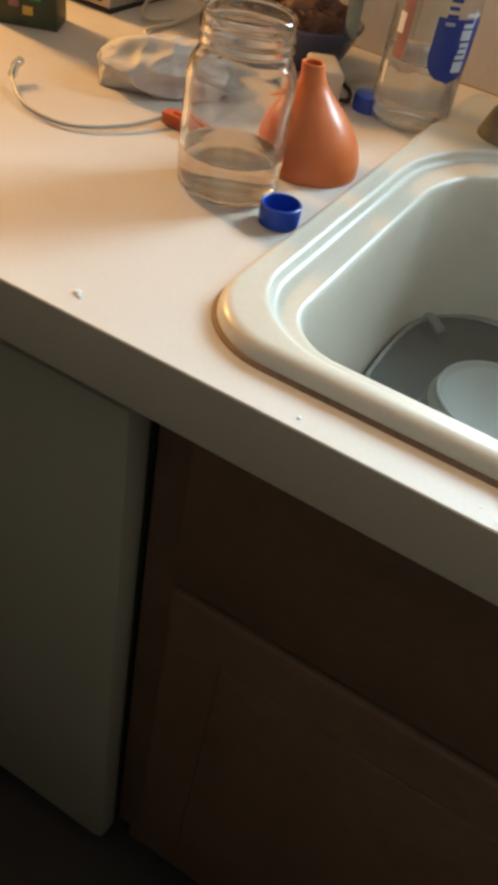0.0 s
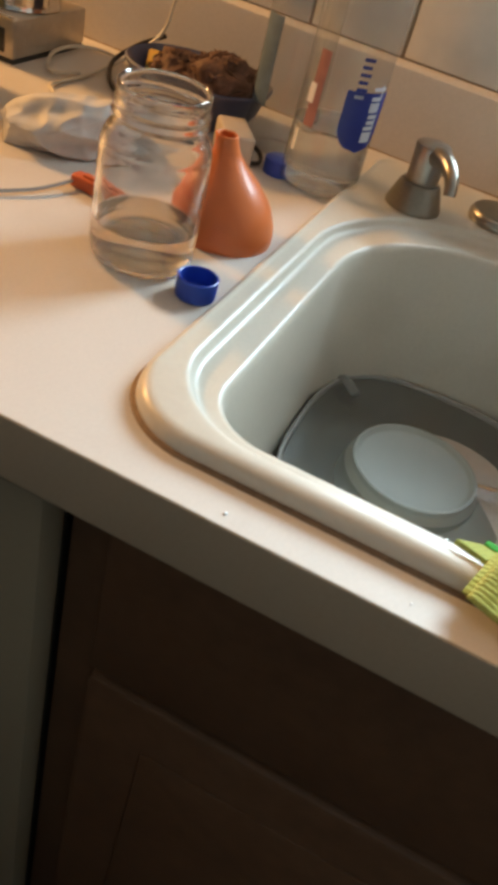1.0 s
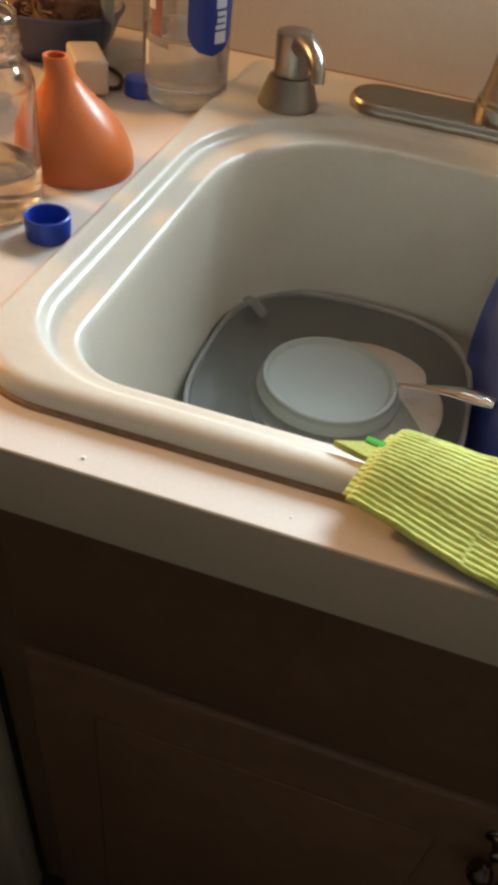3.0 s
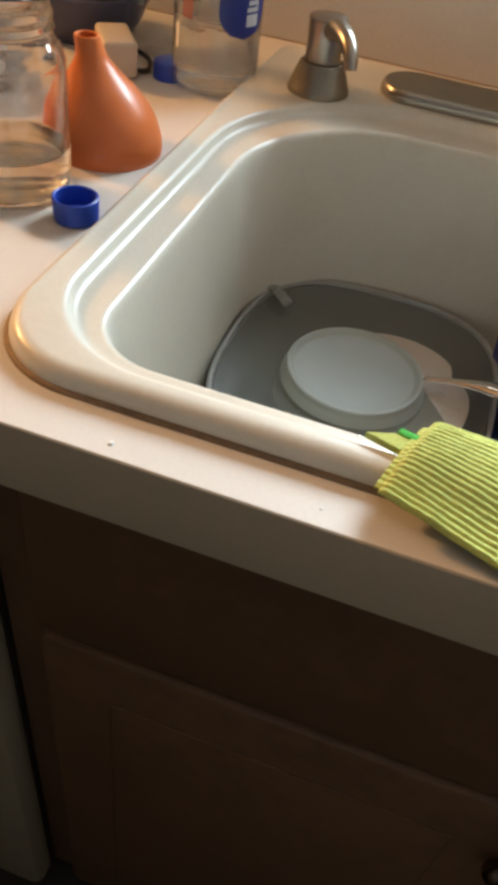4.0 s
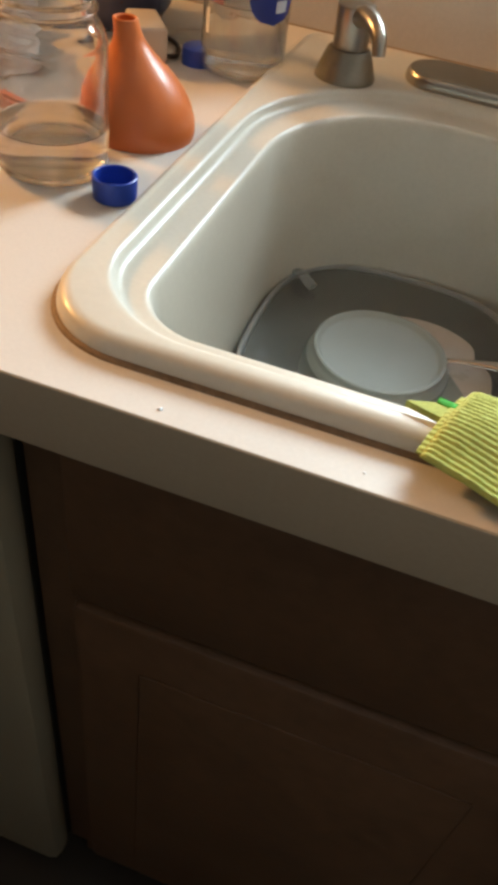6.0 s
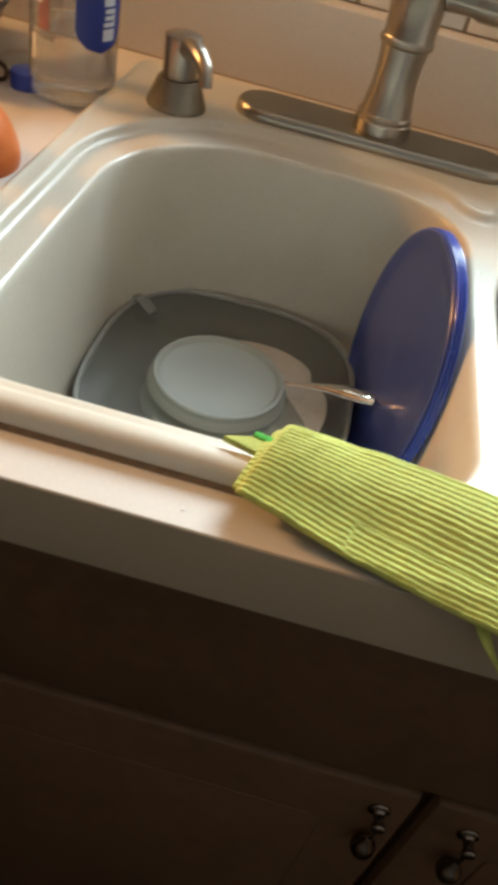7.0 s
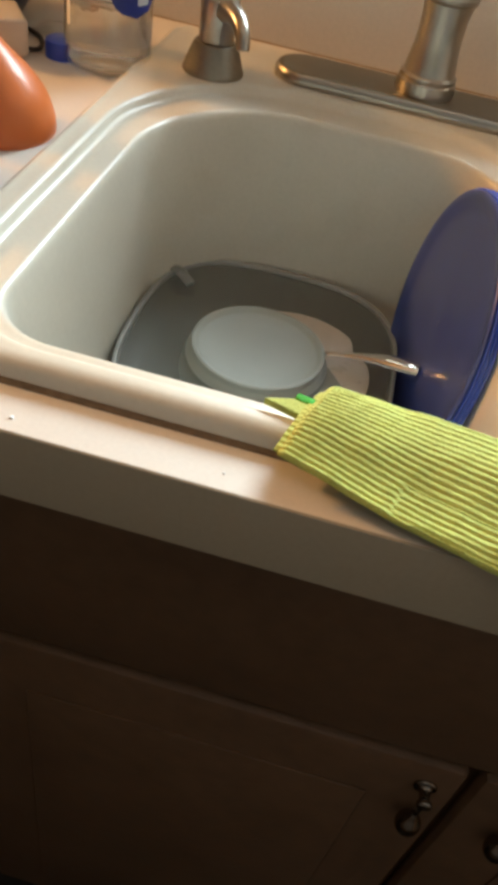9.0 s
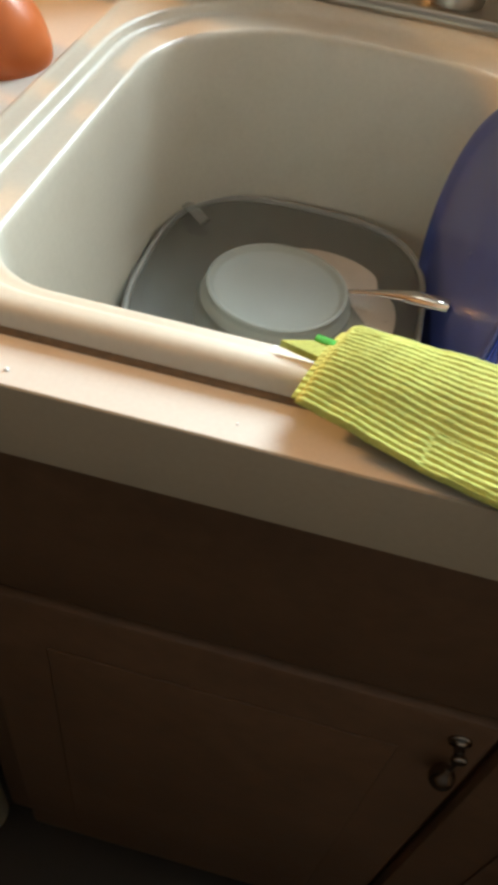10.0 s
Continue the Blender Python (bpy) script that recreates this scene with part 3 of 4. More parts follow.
# ---- dishcloth over the front rim ----
def ground(x, y):
    """The height that a cloth lies at over counter and sink rim."""
    rise = 1 / (1 + math.exp(-(y - 0.030) / 0.0075))
    sag = max(0.0, y - 0.066)
    z = Z + 0.0012 + 0.0125 * rise - 0.20 * sag
    return z


def cloth_point(s, w, lift, shift=0.0):
    a = Vector((0.222 + 0.36 * s, 0.019 - 0.255 * 0.36 * s))
    b = Vector((0.239 + 0.36 * s, 0.0745 - 0.02 * s - 0.06 * s * s))
    p = a.lerp(b, w)
    x, y = p.x + shift, p.y
    wave = 0.0007 * noise.noise(Vector((x * 22, y * 30, 3.1))) + 0.0007 * noise.noise(Vector((x * 70, y * 60, 8.0)))
    z = ground(x, max(y, 0.0)) + lift + wave + 0.006 * math.exp(-((s - 0.02) / 0.10) ** 2) * (1 - w) ** 0.7
    if y < 0.004:
        e = 0.004 - y
        y, z = 0.004 - 0.78 * e, z - 0.28 * e
    return Vector((x, y, z))


def cloth_sheet(bm, lift, thick, ribs, s0=0.0, s1=1.0, w0=0.0, w1=1.0, shift=0.0, ns=150, nw=150):
    grid = []
    for i in range(ns + 1):
        s = s0 + (s1 - s0) * i / ns
        row = []
        for j in range(nw + 1):
            w = w0 + (w1 - w0) * j / nw
            slip = 0.035 * noise.noise(Vector((s * 60, w * ribs * 0.5, 9.1))) + 0.05 * noise.noise(Vector((s * 14, w * 3, 1.7))) + (0.4 if s > 0.155 and w < 0.3 else 0.0)
            r = abs(math.sin(math.pi * (w * ribs + slip))) ** 1.2
            r *= 0.95 + 0.34 * noise.noise(Vector((s * 95, w * ribs * 0.9, 5.5))) + 0.22 * noise.noise(Vector((s * 210, w * ribs * 1.3, 2.5)))
            edge = min(1.0, min(i, ns - i) / 2, min(j, nw - j) / 3)
            p = cloth_point(s, w, lift, shift)
            p.z += thick + 0.00105 * (1.1 - 0.5 * w) * r * (0.4 + 0.6 * edge) - 0.0012 * (1 - edge)
            row.append(bm.verts.new(p))
        grid.append(row)
    under = [[bm.verts.new(cloth_point(s0 + (s1 - s0) * i / ns, w0 + (w1 - w0) * j / nw, lift, shift) + Vector((0, 0, 0.0003))) for j in (0, nw)] for i in range(ns + 1)]
    for i in range(ns):
        for j in range(nw):
            bm.faces.new((grid[i][j], grid[i + 1][j], grid[i + 1][j + 1], grid[i][j + 1]))
        bm.faces.new((grid[i][0], under[i][0], under[i + 1][0], grid[i + 1][0]))
        bm.faces.new((grid[i][nw], grid[i + 1][nw], under[i + 1][1], under[i][1]))
        bm.faces.new((under[i][0], under[i][1], under[i + 1][1], under[i + 1][0]))
    bm.faces.new((*grid[0], under[0][1], under[0][0]))
    bm.faces.new((*grid[ns][::-1], under[ns][0], under[ns][1]))


cloth = thing("dishcloth", (0, 0, 0), "folded chartreuse ribbed dishcloth lying over the front rim", "dishcloth")
bm = bmesh.new()
cloth_sheet(bm, 0.0042, 0.0022, 19, ns=260, nw=200)
part("upper_layer", bm, CLOTH, cloth, angle=80)
bm = bmesh.new()
cloth_sheet(bm, 0.0, 0.0020, 17, 0.0, 1.0, 0.10, 0.97, -0.004, 90, 110)
part("lower_layer", bm, CLOTH, cloth, angle=80)
bm = bmesh.new()
tube(bm, [(0.346, 0.002, Z + 0.001), (0.356, -0.008, Z - 0.010), (0.367, -0.012, Z - 0.023)], 0.003, 10, 5, 0.35, radii=[0.003, 0.0040, 0.0030, 0.0012])
part("hanging_corner", bm, CLOTH, cloth)
bm = bmesh.new()
tri = [(0.2085, 0.0540), (0.235, 0.0465), (0.250, 0.052), (0.240, 0.0600), (0.222, 0.0590)]
lo = [bm.verts.new((x, y, Z + 0.0125 - 0.3 * max(0, y - 0.066))) for x, y in tri]
hi = [bm.verts.new((x, y, Z + 0.0165 - 0.3 * max(0, y - 0.066))) for x, y in tri]
bm.faces.new(lo)
bm.faces.new(hi)
for i in range(5):
    bm.faces.new((lo[i], lo[(i + 1) % 5], hi[(i + 1) % 5], hi[i]))
part("corner_flap", bm, CLOTH, cloth)
bm = bmesh.new()
box(bm, (0.020, 0.0045, 0.0014), (0.233, 0.0592, Z + 0.0168), 0.001, Euler((0.15, 0, -0.2)).to_matrix())
tagged(part("scrub_pad", bm, GREEN), "scrap of green scrub pad under the dishcloth", "scrub pad")

# ---- things on the counter beside the sink ----
jar = thing("glass_jar", (-0.0762, 0.2105, Z), "clear glass jar with a screw neck, a third full of water", "jar")
bm = bmesh.new()
outer = smooth_profile([(0.030, 0.0006), (0.036, 0.0012), (0.0405, 0.005), (0.0418, 0.012), (0.0424, 0.03), (0.0424, 0.085), (0.0418, 0.094), (0.0390, 0.102), (0.0355, 0.1075), (0.0345, 0.111)], 4)
thread = [(0.0345, 0.112), (0.0362, 0.1135), (0.0362, 0.1150), (0.0343, 0.1165), (0.0343, 0.1195), (0.0358, 0.1210), (0.0358, 0.1225), (0.0342, 0.1240), (0.0341, 0.130), (0.0347, 0.1325), (0.0345, 0.1350), (0.0333, 0.1362), (0.0322, 0.1350)]
inner = smooth_profile([(0.0315, 0.130), (0.0315, 0.112), (0.034, 0.104), (0.0375, 0.097), (0.0392, 0.088), (0.0394, 0.06), (0.0394, 0.014), (0.0375, 0.008), (0.030, 0.006)], 4)
lathe(bm, [(0.0, 0.003), (0.024, 0.003), *outer, *thread, *inner, (0.0, 0.0055)], 72)
part("jar_glass", bm, JAR, jar, angle=70)
bm = bmesh.new()
lathe(bm, [(0.0, 0.0050), (0.030, 0.0055), (0.0377, 0.0076), (0.0396, 0.0138), (0.0396, 0.0352), (0.0388, 0.0342), (0.0, 0.0340)], 72)
part("jar_water", bm, JAR_WATER, jar, "clear water")

def bend(bm):
    """The soft funnel leans over to one side."""
    for v in bm.verts:
        f = (max(0.0, v.co.z) / 0.082) ** 1.4
        v.co.x -= 0.0075 * f
        v.co.y -= 0.0110 * f


jar.scale = (0.93, 0.93, 0.93)
funnel = thing("funnel", (-0.0510, 0.3005, Z), "orange plastic funnel standing upside down on the counter", "funnel")
bm = bmesh.new()
shape = smooth_profile([(0.0425, 0.0), (0.0430, 0.004), (0.0425, 0.014), (0.0385, 0.029), (0.0300, 0.0435), (0.0195, 0.0565), (0.0128, 0.066), (0.0102, 0.073), (0.0090, 0.0825)], 6)
low = [q for q in shape if q[1] < 0.0662]
lathe(bm, [*low, (0.011, 0.0655), (0.028, 0.043), (0.041, 0.012), (0.0415, 0.0), (0.0425, 0.0)], 64)
bend(bm)
part("cone", bm, ORANGE, funnel, angle=50)
bm = bmesh.new()
lathe(bm, [low[-1], *[q for q in shape if q[1] >= 0.0662], (0.0080, 0.0830), (0.0068, 0.0822), (0.0075, 0.070), (0.011, 0.0655)], 64)
bend(bm)
part("stem", bm, ORANGE, funnel, angle=50)

cap = thing("bottle_cap", (-0.0195, 0.1925, Z), "loose blue plastic bottle cap lying open side up", "bottle cap", "blue bottle caps")
bm = bmesh.new()
R = 0.0152
lathe(bm, [(0.0, 0.0), (R - 0.002, 0.0), (R - 0.0004, 0.001), (R - 0.0002, 0.003), (R, 0.0060), (R + 0.0002, 0.0160), (R - 0.0008, 0.0166), (R - 0.0018, 0.0160), (R - 0.002, 0.003), (0.0, 0.002)], 48)
part("cap_shell", bm, CAP_BLUE, cap)
cap2 = thing("bottle_cap", (-0.068, 0.464, Z), "blue plastic bottle cap lying closed side up", "bottle cap", "blue bottle caps")
bm = bmesh.new()
lathe(bm, [(R - 0.002, 0.001), (R, 0.0), (R, 0.0125), (R - 0.0006, 0.0145), (R - 0.003, 0.0160), (0.0, 0.0164)], 40)
part("cap_shell", bm, CAP_BLUE, cap2)


def patch(bm, r, a0, a1, z0, z1, n=12, top_round=0.0, low_round=0.0, rows=14, r_of=None):
    """A curved label on a bottle, by angles in degrees."""
    grid = []
    for j in range(rows + 1):
        h = z0 + (z1 - z0) * j / rows
        cut = 0.0
        half = radians(a1 - a0) / 2 * r
        if low_round and h - z0 < low_round:
            cut = half - math.sqrt(max(0.0, 1 - ((low_round - (h - z0)) / low_round) ** 2)) * half
        mid, wide = radians(a0 + a1) / 2, (half - cut) / r
        grid.append([bm.verts.new((r * math.cos(mid + wide * (2 * i / n - 1)), r * math.sin(mid + wide * (2 * i / n - 1)), h)) for i in range(n + 1)])
    for a, b in zip(grid, grid[1:]):
        for i in range(n):
            bm.faces.new((a[i], a[i + 1], b[i + 1], b[i]))
    bmesh.ops.remove_doubles(bm, verts=bm.verts, dist=1e-6)
    return bm


def bottle(place, r, h, label):
    ob = thing("water_bottle", place, label, "bottle", "plastic water bottles")
    bm = bmesh.new()
    lathe(bm, smooth_profile([(0.0, 0.006), (r * 0.35, 0.004), (r * 0.6, 0.0005), (r * 0.85, 0.001), (r * 0.97, 0.006), (r, 0.014), (r, h * 0.3), (r * 0.985, h * 0.45), (r, h * 0.6), (r * 0.93, h * 0.72), (r * 0.7, h * 0.83), (r * 0.42, h * 0.90), (0.0135, h * 0.93), (0.0132, h * 0.96)], 5), 48)
    for v in bm.verts:
        a, f = math.atan2(v.co.y, v.co.x), max(0.0, 1 - v.co.z / 0.030)
        k = 1 + 0.05 * f * math.cos(5 * a)
        v.co.x, v.co.y = v.co.x * k, v.co.y * k
    part("bottle_wall", bm, BOTTLE, ob)
    bm = bmesh.new()
    lathe(bm, [(0.0132, h * 0.955), (0.0155, h * 0.955), (0.0155, h * 1.0), (0.013, h * 1.005), (0.0, h * 1.005)], 32)
    part("cap", bm, CAP_BLUE, ob)
    return ob


b1 = bottle((-0.028, 0.472, Z), 0.0385, 0.27, "tall clear plastic water bottle with a blue oval label")
bm = bmesh.new()
lathe(bm, smooth_profile([(0.0, 0.0072), (0.012, 0.0062), (0.024, 0.0030), (0.032, 0.0030), (0.0368, 0.008), (0.0379, 0.015), (0.0379, 0.062)], 4) + [(0.0372, 0.0612), (0.0, 0.061)], 48)
part("bottle_water", bm, BOTTLE_WATER, b1, "clear water")
bm = bmesh.new()
patch(bm, 0.0390, -70, 2, 0.050, 0.104, 16, low_round=0.022)
lab = part("label", bm, LABEL_BLUE, b1, "deep blue label")
for z0, long, a0, a1 in ((0.0, 0.0095, -33, -14), (0.0112, 0.0036, -33, -14), (0.0164, 0.0036, -31, -14), (0.0216, 0.0036, -31, -14), (0.0135, 0.0108, -17, -14),
                         (0.0272, 0.0085, -33, -15), (0.0372, 0.0036, -33, -15), (0.0405, 0.0040, -18, -14), (0.0458, 0.0034, -33, -9), (0.0435, 0.0080, -18, -15)):
    bm = bmesh.new()
    patch(bm, 0.0394, a0, a1, 0.0600 + z0, 0.0600 + z0 + long, 6, rows=3)
    part("print_bar", bm, PRINT_PALE, lab)
for k in range(6):
    bm = bmesh.new()
    patch(bm, 0.0394, -60, -47 + 2 * (k % 2), 0.098 + 0.0062 * k, 0.098 + 0.0062 * k + 0.0030, 6, rows=3)
    part("print_bar", bm, GREY_PRINT if k < 1 else LABEL_BLUE, lab)
bm = bmesh.new()
patch(bm, 0.0389, -120, -103, 0.062, 0.128, 8)
red = part("side_label", bm, LABEL_RED, b1, "small red back label")
for z0, z1 in ((0.082, 0.099), (0.036, 0.056)):
    bm = bmesh.new()
    patch(bm, 0.0392, *((-124, -113) if z0 > 0.06 else (-132, -126)), z0, z1, 6, rows=3)
    part("white_panel", bm, WHITE, red)
b2 = bottle((-0.098, 0.528, Z), 0.036, 0.245, "tall clear plastic bottle with a narrow blue-green label")
bm = bmesh.new()
patch(bm, 0.0365, -142, -104, 0.046, 0.128, 10)
part("label", bm, LABEL_TEAL, b2, "narrow blue-green label")

adapter = thing("power_adapter", (-0.115, 0.450, Z), "white plastic power adapter block lying on the counter", "power adapter", turn=35)
bm = bmesh.new()
box(bm, (0.030, 0.056, 0.030), (0, 0, 0.018), 0.0035, segments=3)
part("adapter_body", bm, material("white_plastic", (0.50, 0.44, 0.37), 0.4, var=0.05), adapter)
bm = bmesh.new()
tube(bm, [(0.012, -0.016, 0.006), (0.028, -0.006, 0.003), (0.034, 0.018, 0.004), (0.025, 0.045, 0.004), (0.010, 0.06, 0.004)], 0.0022, 8)
part("cord", bm, CABLE_BLACK, adapter)

dish = thing("oval_dish", (-0.200, 0.530, Z), "blue-grey oval dish heaped with brown scrubbers", "dish")
bm = bmesh.new()
loft(bm, [squarish(0, 0, 0.080 * f, 0.066 * f, h, 2.2, 56) for f, h in ((0.6, 0.0), (0.72, 0.002), (0.86, 0.018), (0.95, 0.036), (1.0, 0.041), (1.01, 0.044), (0.98, 0.0455), (0.93, 0.042), (0.84, 0.020), (0.70, 0.006), (0.5, 0.005))], True, True)
part("dish_shell", bm, DISH_BLUE, dish)


def scrubber(place, r, label, seed):
    ob = thing("scouring_pad", place, label, "scouring pad", "brown scouring pads")
    bm = bmesh.new()
    rng = random.Random(seed)
    bmesh.ops.create_icosphere(bm, subdivisions=4, radius=r)
    for v in bm.verts:
        d = noise.noise(v.co * 55 + Vector((seed, 0, 0))) * 0.30 + noise.noise(v.co * 160) * 0.16
        v.co *= 1 + d
        v.co.z *= 0.72
    part("core", bm, BROWN, ob, angle=80)
    bm = bmesh.new()
    for k in range(46):
        a, e = rng.uniform(0, 6.28), rng.uniform(-0.2, 1.4)
        pts = []
        for q in range(5):
            rr = r * (1.0 + 0.10 * math.sin(q * 2.1 + k))
            pts.append((rr * math.cos(e) * math.cos(a), rr * math.cos(e) * math.sin(a), 0.74 * rr * math.sin(e)))
            a += rng.uniform(0.1, 0.45)
            e += rng.uniform(-0.3, 0.3)
        tube(bm, pts, 0.0010, 5, 3)
    tagged(part("strand_tangle", bm, BROWN, ob), kind="stuff")
    return ob


scrubber((-0.168, 0.515, Z + 0.044), 0.038, "brown wiry scouring pad in the oval dish", 3)
scrubber((-0.222, 0.528, Z + 0.034), 0.030, "flattened brown wiry scouring pad in the oval dish", 8)
bm = bmesh.new()
box(bm, (0.045, 0.03, 0.018), (-0.246, 0.545, Z + 0.030), 0.003, Euler((0.2, 0.1, 0.5)).to_matrix())
tagged(part("sponge", bm, YELLOW), "yellow sponge in the oval dish", "sponge")

bag = thing("plastic_bag", (-0.232, 0.345, Z), "crumpled thin white plastic bag on the counter", "plastic bag")
bm = bmesh.new()
bmesh.ops.create_icosphere(bm, subdivisions=6, radius=1.0)
for v in bm.verts:
    c = v.co.copy()
    fold = 1 - 2.2 * abs(noise.noise(Vector((c.x * 1.1 + 4, c.y * 0.8, c.z * 1.6))))
    crease = 1 - 2.0 * abs(noise.noise(Vector((c.x * 2.6 + c.y, c.y * 1.5 - c.x, c.z * 2.2 + 7))))
    c *= 0.86 + 0.17 * fold + 0.06 * crease
    lift = max(0.0, c.z)
    v.co = Vector((0.052 * c.x + 0.012 * lift, 0.052 * c.y + 0.020 * c.x, max(0.001, 0.013 + 0.033 * c.z)))
part("bag_film", bm, PAPER, bag, angle=50)
bm = bmesh.new()
for i in range(25):
    for j in range(13):
        u, w = i / 24, j / 12
        h = 0.012 + 0.016 * math.sin(math.pi * w) * (1 - 0.6 * u) + 0.006 * (1 - 2 * abs(noise.noise(Vector((u * 4, w * 3, 2.0)))))
        bm.verts.new((0.005 + 0.075 * u - 0.02 * w, 0.010 + 0.055 * w + 0.012 * noise.noise(Vector((u * 3, 1, 0))), max(0.001, h * (1 - 0.55 * u * u))))
bm.verts.ensure_lookup_table()
for i in range(24):
    for j in range(12):
        k = i * 13 + j
        bm.faces.new([bm.verts[q] for q in (k, k + 13, k + 14, k + 1)])
bmesh.ops.solidify(bm, geom=list(bm.faces), thickness=0.0006)
part("loose_flap", bm, PAPER, bag, angle=50)

tool = thing("wire_puller", (-0.16, 0.272, Z), "thin grey wire with a red-orange plastic grip", "tool")
bm = bmesh.new()
box(bm, (0.050, 0.013, 0.011), (0.006, 0.0, 0.0062), 0.002, Euler((0, 0, -0.12)).to_matrix())
box(bm, (0.034, 0.006, 0.003), (0.008, 0.0, 0.0125), 0.001, Euler((0, 0, -0.12)).to_matrix())
part("grip", bm, ORANGE_RED, tool)
bm = bmesh.new()
tube(bm, [(-0.016, 0.002, 0.006), (-0.030, -0.040, 0.004), (-0.062, -0.074, 0.003), (-0.110, -0.070, 0.003), (-0.148, -0.044, 0.006), (-0.156, -0.032, 0.011)], 0.0016, 8)
part("wire", bm, CABLE_GREY, tool)
bm = bmesh.new()
tube(bm, [(-0.152, -0.040, 0.008), (-0.157, -0.030, 0.012), (-0.158, -0.022, 0.015)], 0.004, 10)
part("tip", bm, TAB, tool, "clear plastic tip")

cord = thing("cream_cord", (-0.3, 0.52, Z), "cream power cord looped on the counter by the wall", "cord")
bm = bmesh.new()
tube(bm, [(0.030, 0.090, 0.13), (0.025, 0.080, 0.085), (0.015, 0.075, 0.045), (-0.015, 0.045, 0.012), (-0.022, -0.020, 0.0035), (-0.027, -0.066, 0.003), (-0.015, -0.085, 0.003), (0.020, -0.105, 0.003)], 0.0021, 8)
part("cord_run", bm, CABLE_WHITE, cord)
bm = bmesh.new()
tube(bm, [(0.003, 0.060, 0.003), (-0.050, 0.078, 0.004), (-0.075, 0.052, 0.008), (-0.077, 0.004, 0.008), (-0.050, -0.040, 0.004), (-0.025, -0.020, 0.006)], 0.0021, 8)
part("cord_loop", bm, CABLE_WHITE, cord)
cord2 = thing("black_cord", (-0.3, 0.55, Z), "dark brown cord lying beside the oval dish", "cord")
bm = bmesh.new()
tube(bm, [(0.020, 0.050, 0.045), (-0.005, 0.035, 0.030), (-0.020, 0.008, 0.012), (0.0, -0.030, 0.004), (0.030, -0.058, 0.003)], 0.0026, 8)
part("cord_run", bm, CABLE_BLACK, cord2)

toaster = thing("silver_appliance", (-0.435, 0.53, Z), "dull silver countertop appliance with a shiny rounded top", "appliance")
bm = bmesh.new()
box(bm, (0.10, 0.135, 0.040), (0, 0, 0.024), 0.004)
part("base", bm, SILVER, toaster)
bm = bmesh.new()
lathe(bm, smooth_profile([(0.0, 0.044), (0.046, 0.044), (0.050, 0.052), (0.050, 0.09), (0.044, 0.115), (0.0, 0.120)], 5), 40)
part("shiny_top", bm, CHROME, toaster)
bm = bmesh.new()
box(bm, (0.034, 0.0016, 0.024), (0.022, -0.0678, 0.022), 0.0006)
part("dark_inset", bm, DARK, toaster, "dark recessed front panel")
bm = bmesh.new()
box(bm, (0.094, 0.004, 0.003), (0, -0.0655, 0.0452), 0.0012)
part("bright_trim", bm, CHROME, toaster, "bright polished trim strip")
bm = bmesh.new()
box(bm, (0.10, 0.135, 0.004), (0, 0, 0.002), 0.001)
part("foot", bm, DARK, toaster)

carton = thing("carton", (-0.415, 0.372, Z), "dark green printed carton standing on the counter", "carton", turn=28)
bm = bmesh.new()
box(bm, (0.062, 0.045, 0.12), (0, 0, 0.06), 0.0015)
part("carton_box", bm, BOX_GREEN, carton)
for dx, dz, m in ((-0.012, 0.022, LABEL_RED), (0.010, 0.030, GREEN), (0.002, 0.016, YELLOW)):
    bm = bmesh.new()
    box(bm, (0.010, 0.0008, 0.008), (dx, -0.0228, dz))
    part("print_patch", bm, m, carton)

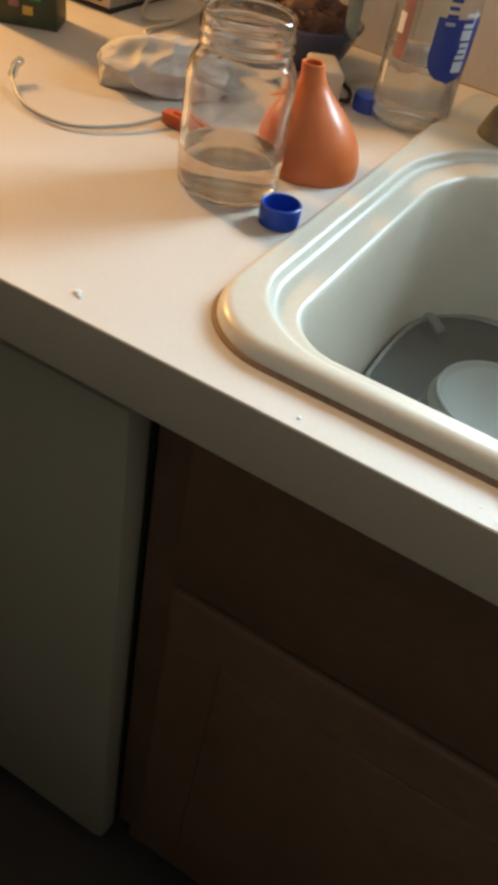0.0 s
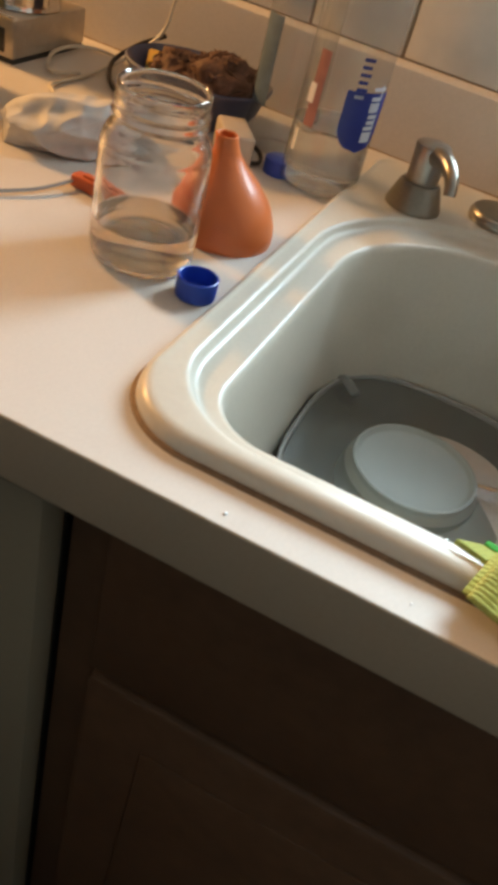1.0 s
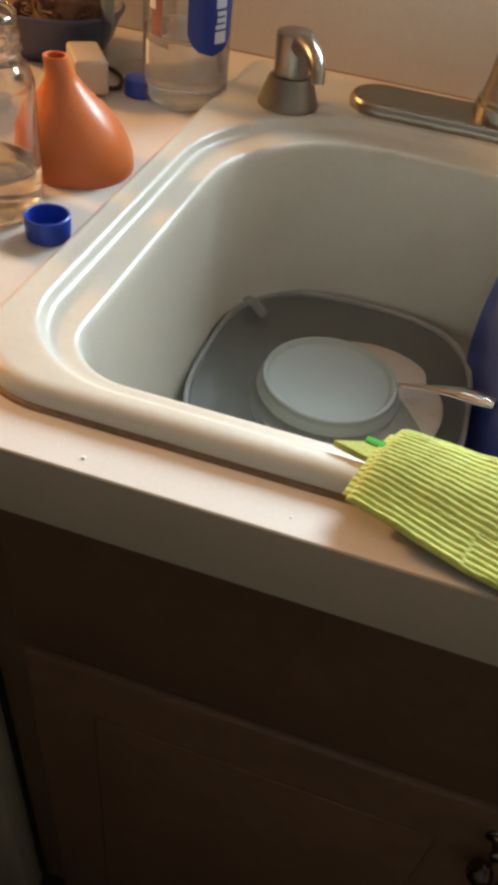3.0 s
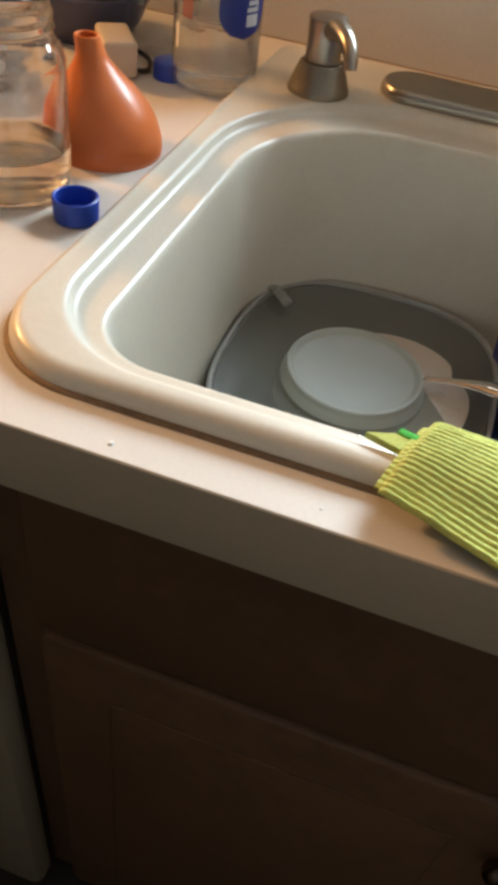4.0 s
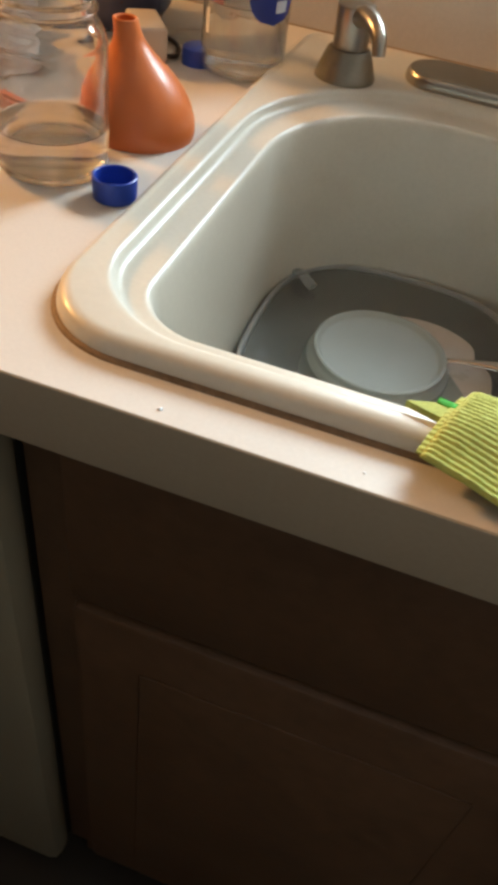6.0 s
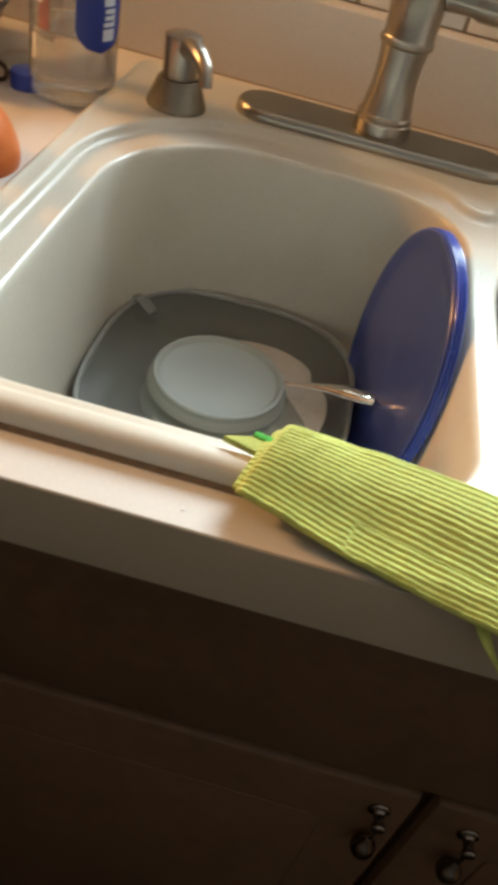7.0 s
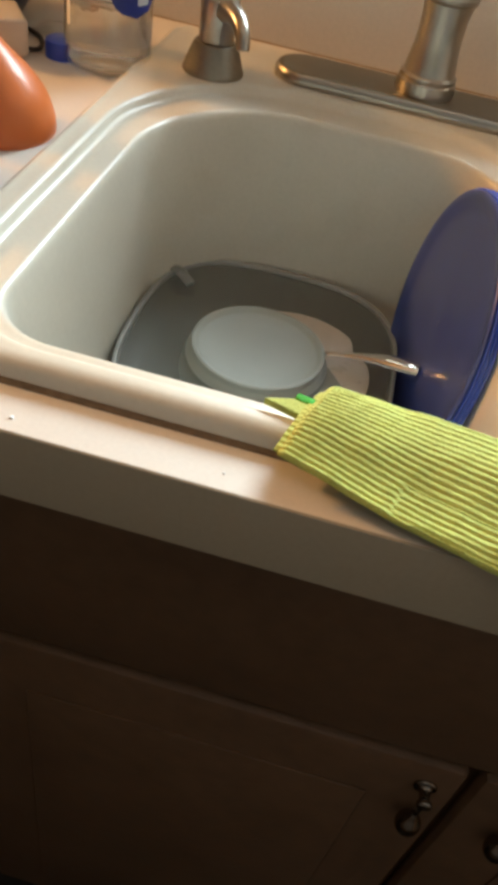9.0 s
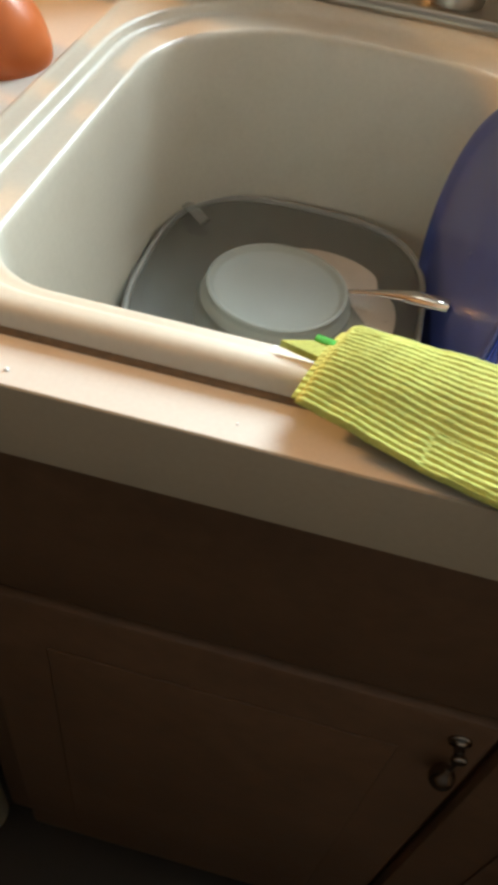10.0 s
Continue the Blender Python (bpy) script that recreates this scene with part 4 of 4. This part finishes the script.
# ---- crumbs and water drops ----
rng = random.Random(11)
for x, y, r in ((0.095, 0.010, 0.0013), (-0.066, 0.021, 0.0026), (-0.0625, 0.0185, 0.0016), (0.20, 0.012, 0.0008)):
    ob = thing("crumb", (x, y, Z), "tiny pale crumb on the counter", "crumb", "crumbs")
    bm = bmesh.new()
    bmesh.ops.create_icosphere(bm, subdivisions=2, radius=r)
    for v in bm.verts:
        v.co *= 1 + 0.5 * noise.noise(v.co * 900)
        v.co.z = max(0.0, 0.4 * v.co.z + 0.3 * r)
    part("crumb_body", bm, WHITE, ob)
bm = bmesh.new()
spots = [(0.3565, y, 0.0049, rng.uniform(0.0012, 0.0030)) for y in np.linspace(0.10, 0.33, 12)]
spots += [(0.0475 + rng.uniform(-0.002, 0.001), y, 0.0049, rng.uniform(0.0006, 0.0014)) for y in np.linspace(0.15, 0.31, 9)]
spots += [(0.3565, 0.10, 0.0049, 0.003), (0.205, 0.0625, 0.0049, 0.0016), (0.198, 0.0623, 0.0049, 0.0012)]
for x, y, h, r in spots:
    q = [(r, 0.0), (r * 0.85, r * 0.12), (r * 0.45, r * 0.20), (0.0, r * 0.22)]
    lathe(bm, q, 14, (x, y, Z + h - 0.0004))
for x, y, rx, ry, seed in ((0.3560, 0.088, 0.0075, 0.0040, 1), (0.3700, 0.0640, 0.0085, 0.0045, 2), (0.3585, 0.150, 0.0045, 0.0022, 3), (0.3590, 0.205, 0.0035, 0.0020, 4)):
    rings = []
    for f, h in ((1.0, 0.0), (0.93, 0.0005), (0.80, 0.0008), (0.45, 0.0009), (0.02, 0.0009)):
        ring = []
        for i in range(28):
            a = 2 * math.pi * i / 28
            q = f * (1 + 0.45 * noise.noise(Vector((2 * math.cos(a), 2 * math.sin(a), seed * 7.3))))
            ring.append(Vector((x + rx * q * math.cos(a), y + ry * q * math.sin(a) - 0.4 * rx * q * math.cos(a), Z + 0.0047 + h)))
        rings.append(ring)
    loft(bm, rings, False, True)
tagged(part("water_drops", bm, DROP), "water drops on the rim and divider of the sink", "water drops", kind="stuff")

# ---- wall tiles ----
bm = bmesh.new()
box(bm, (0.1085, 0.008, 0.1085), (0, 0, 0), 0.0015)
first = part("tile", bm, TILE, wall_north)
tile_mesh = first.data
pitch = 0.1125
spots = [(x, z) for z in range(4) for x in range(-9, 11) if z < 1 or x < 1 or x > 8]
for k, (x, z) in enumerate(spots):
    ob = first if k == 0 else new("tile", tile_mesh)
    ob.parent = wall_north
    ob.location = (-0.0235 + pitch * (x + 0.5), 0.6612, Z + 0.0955 + 0.0545 + pitch * z)
    ob.rotation_euler = (rng.uniform(-0.006, 0.006), 0, rng.uniform(-0.006, 0.006))
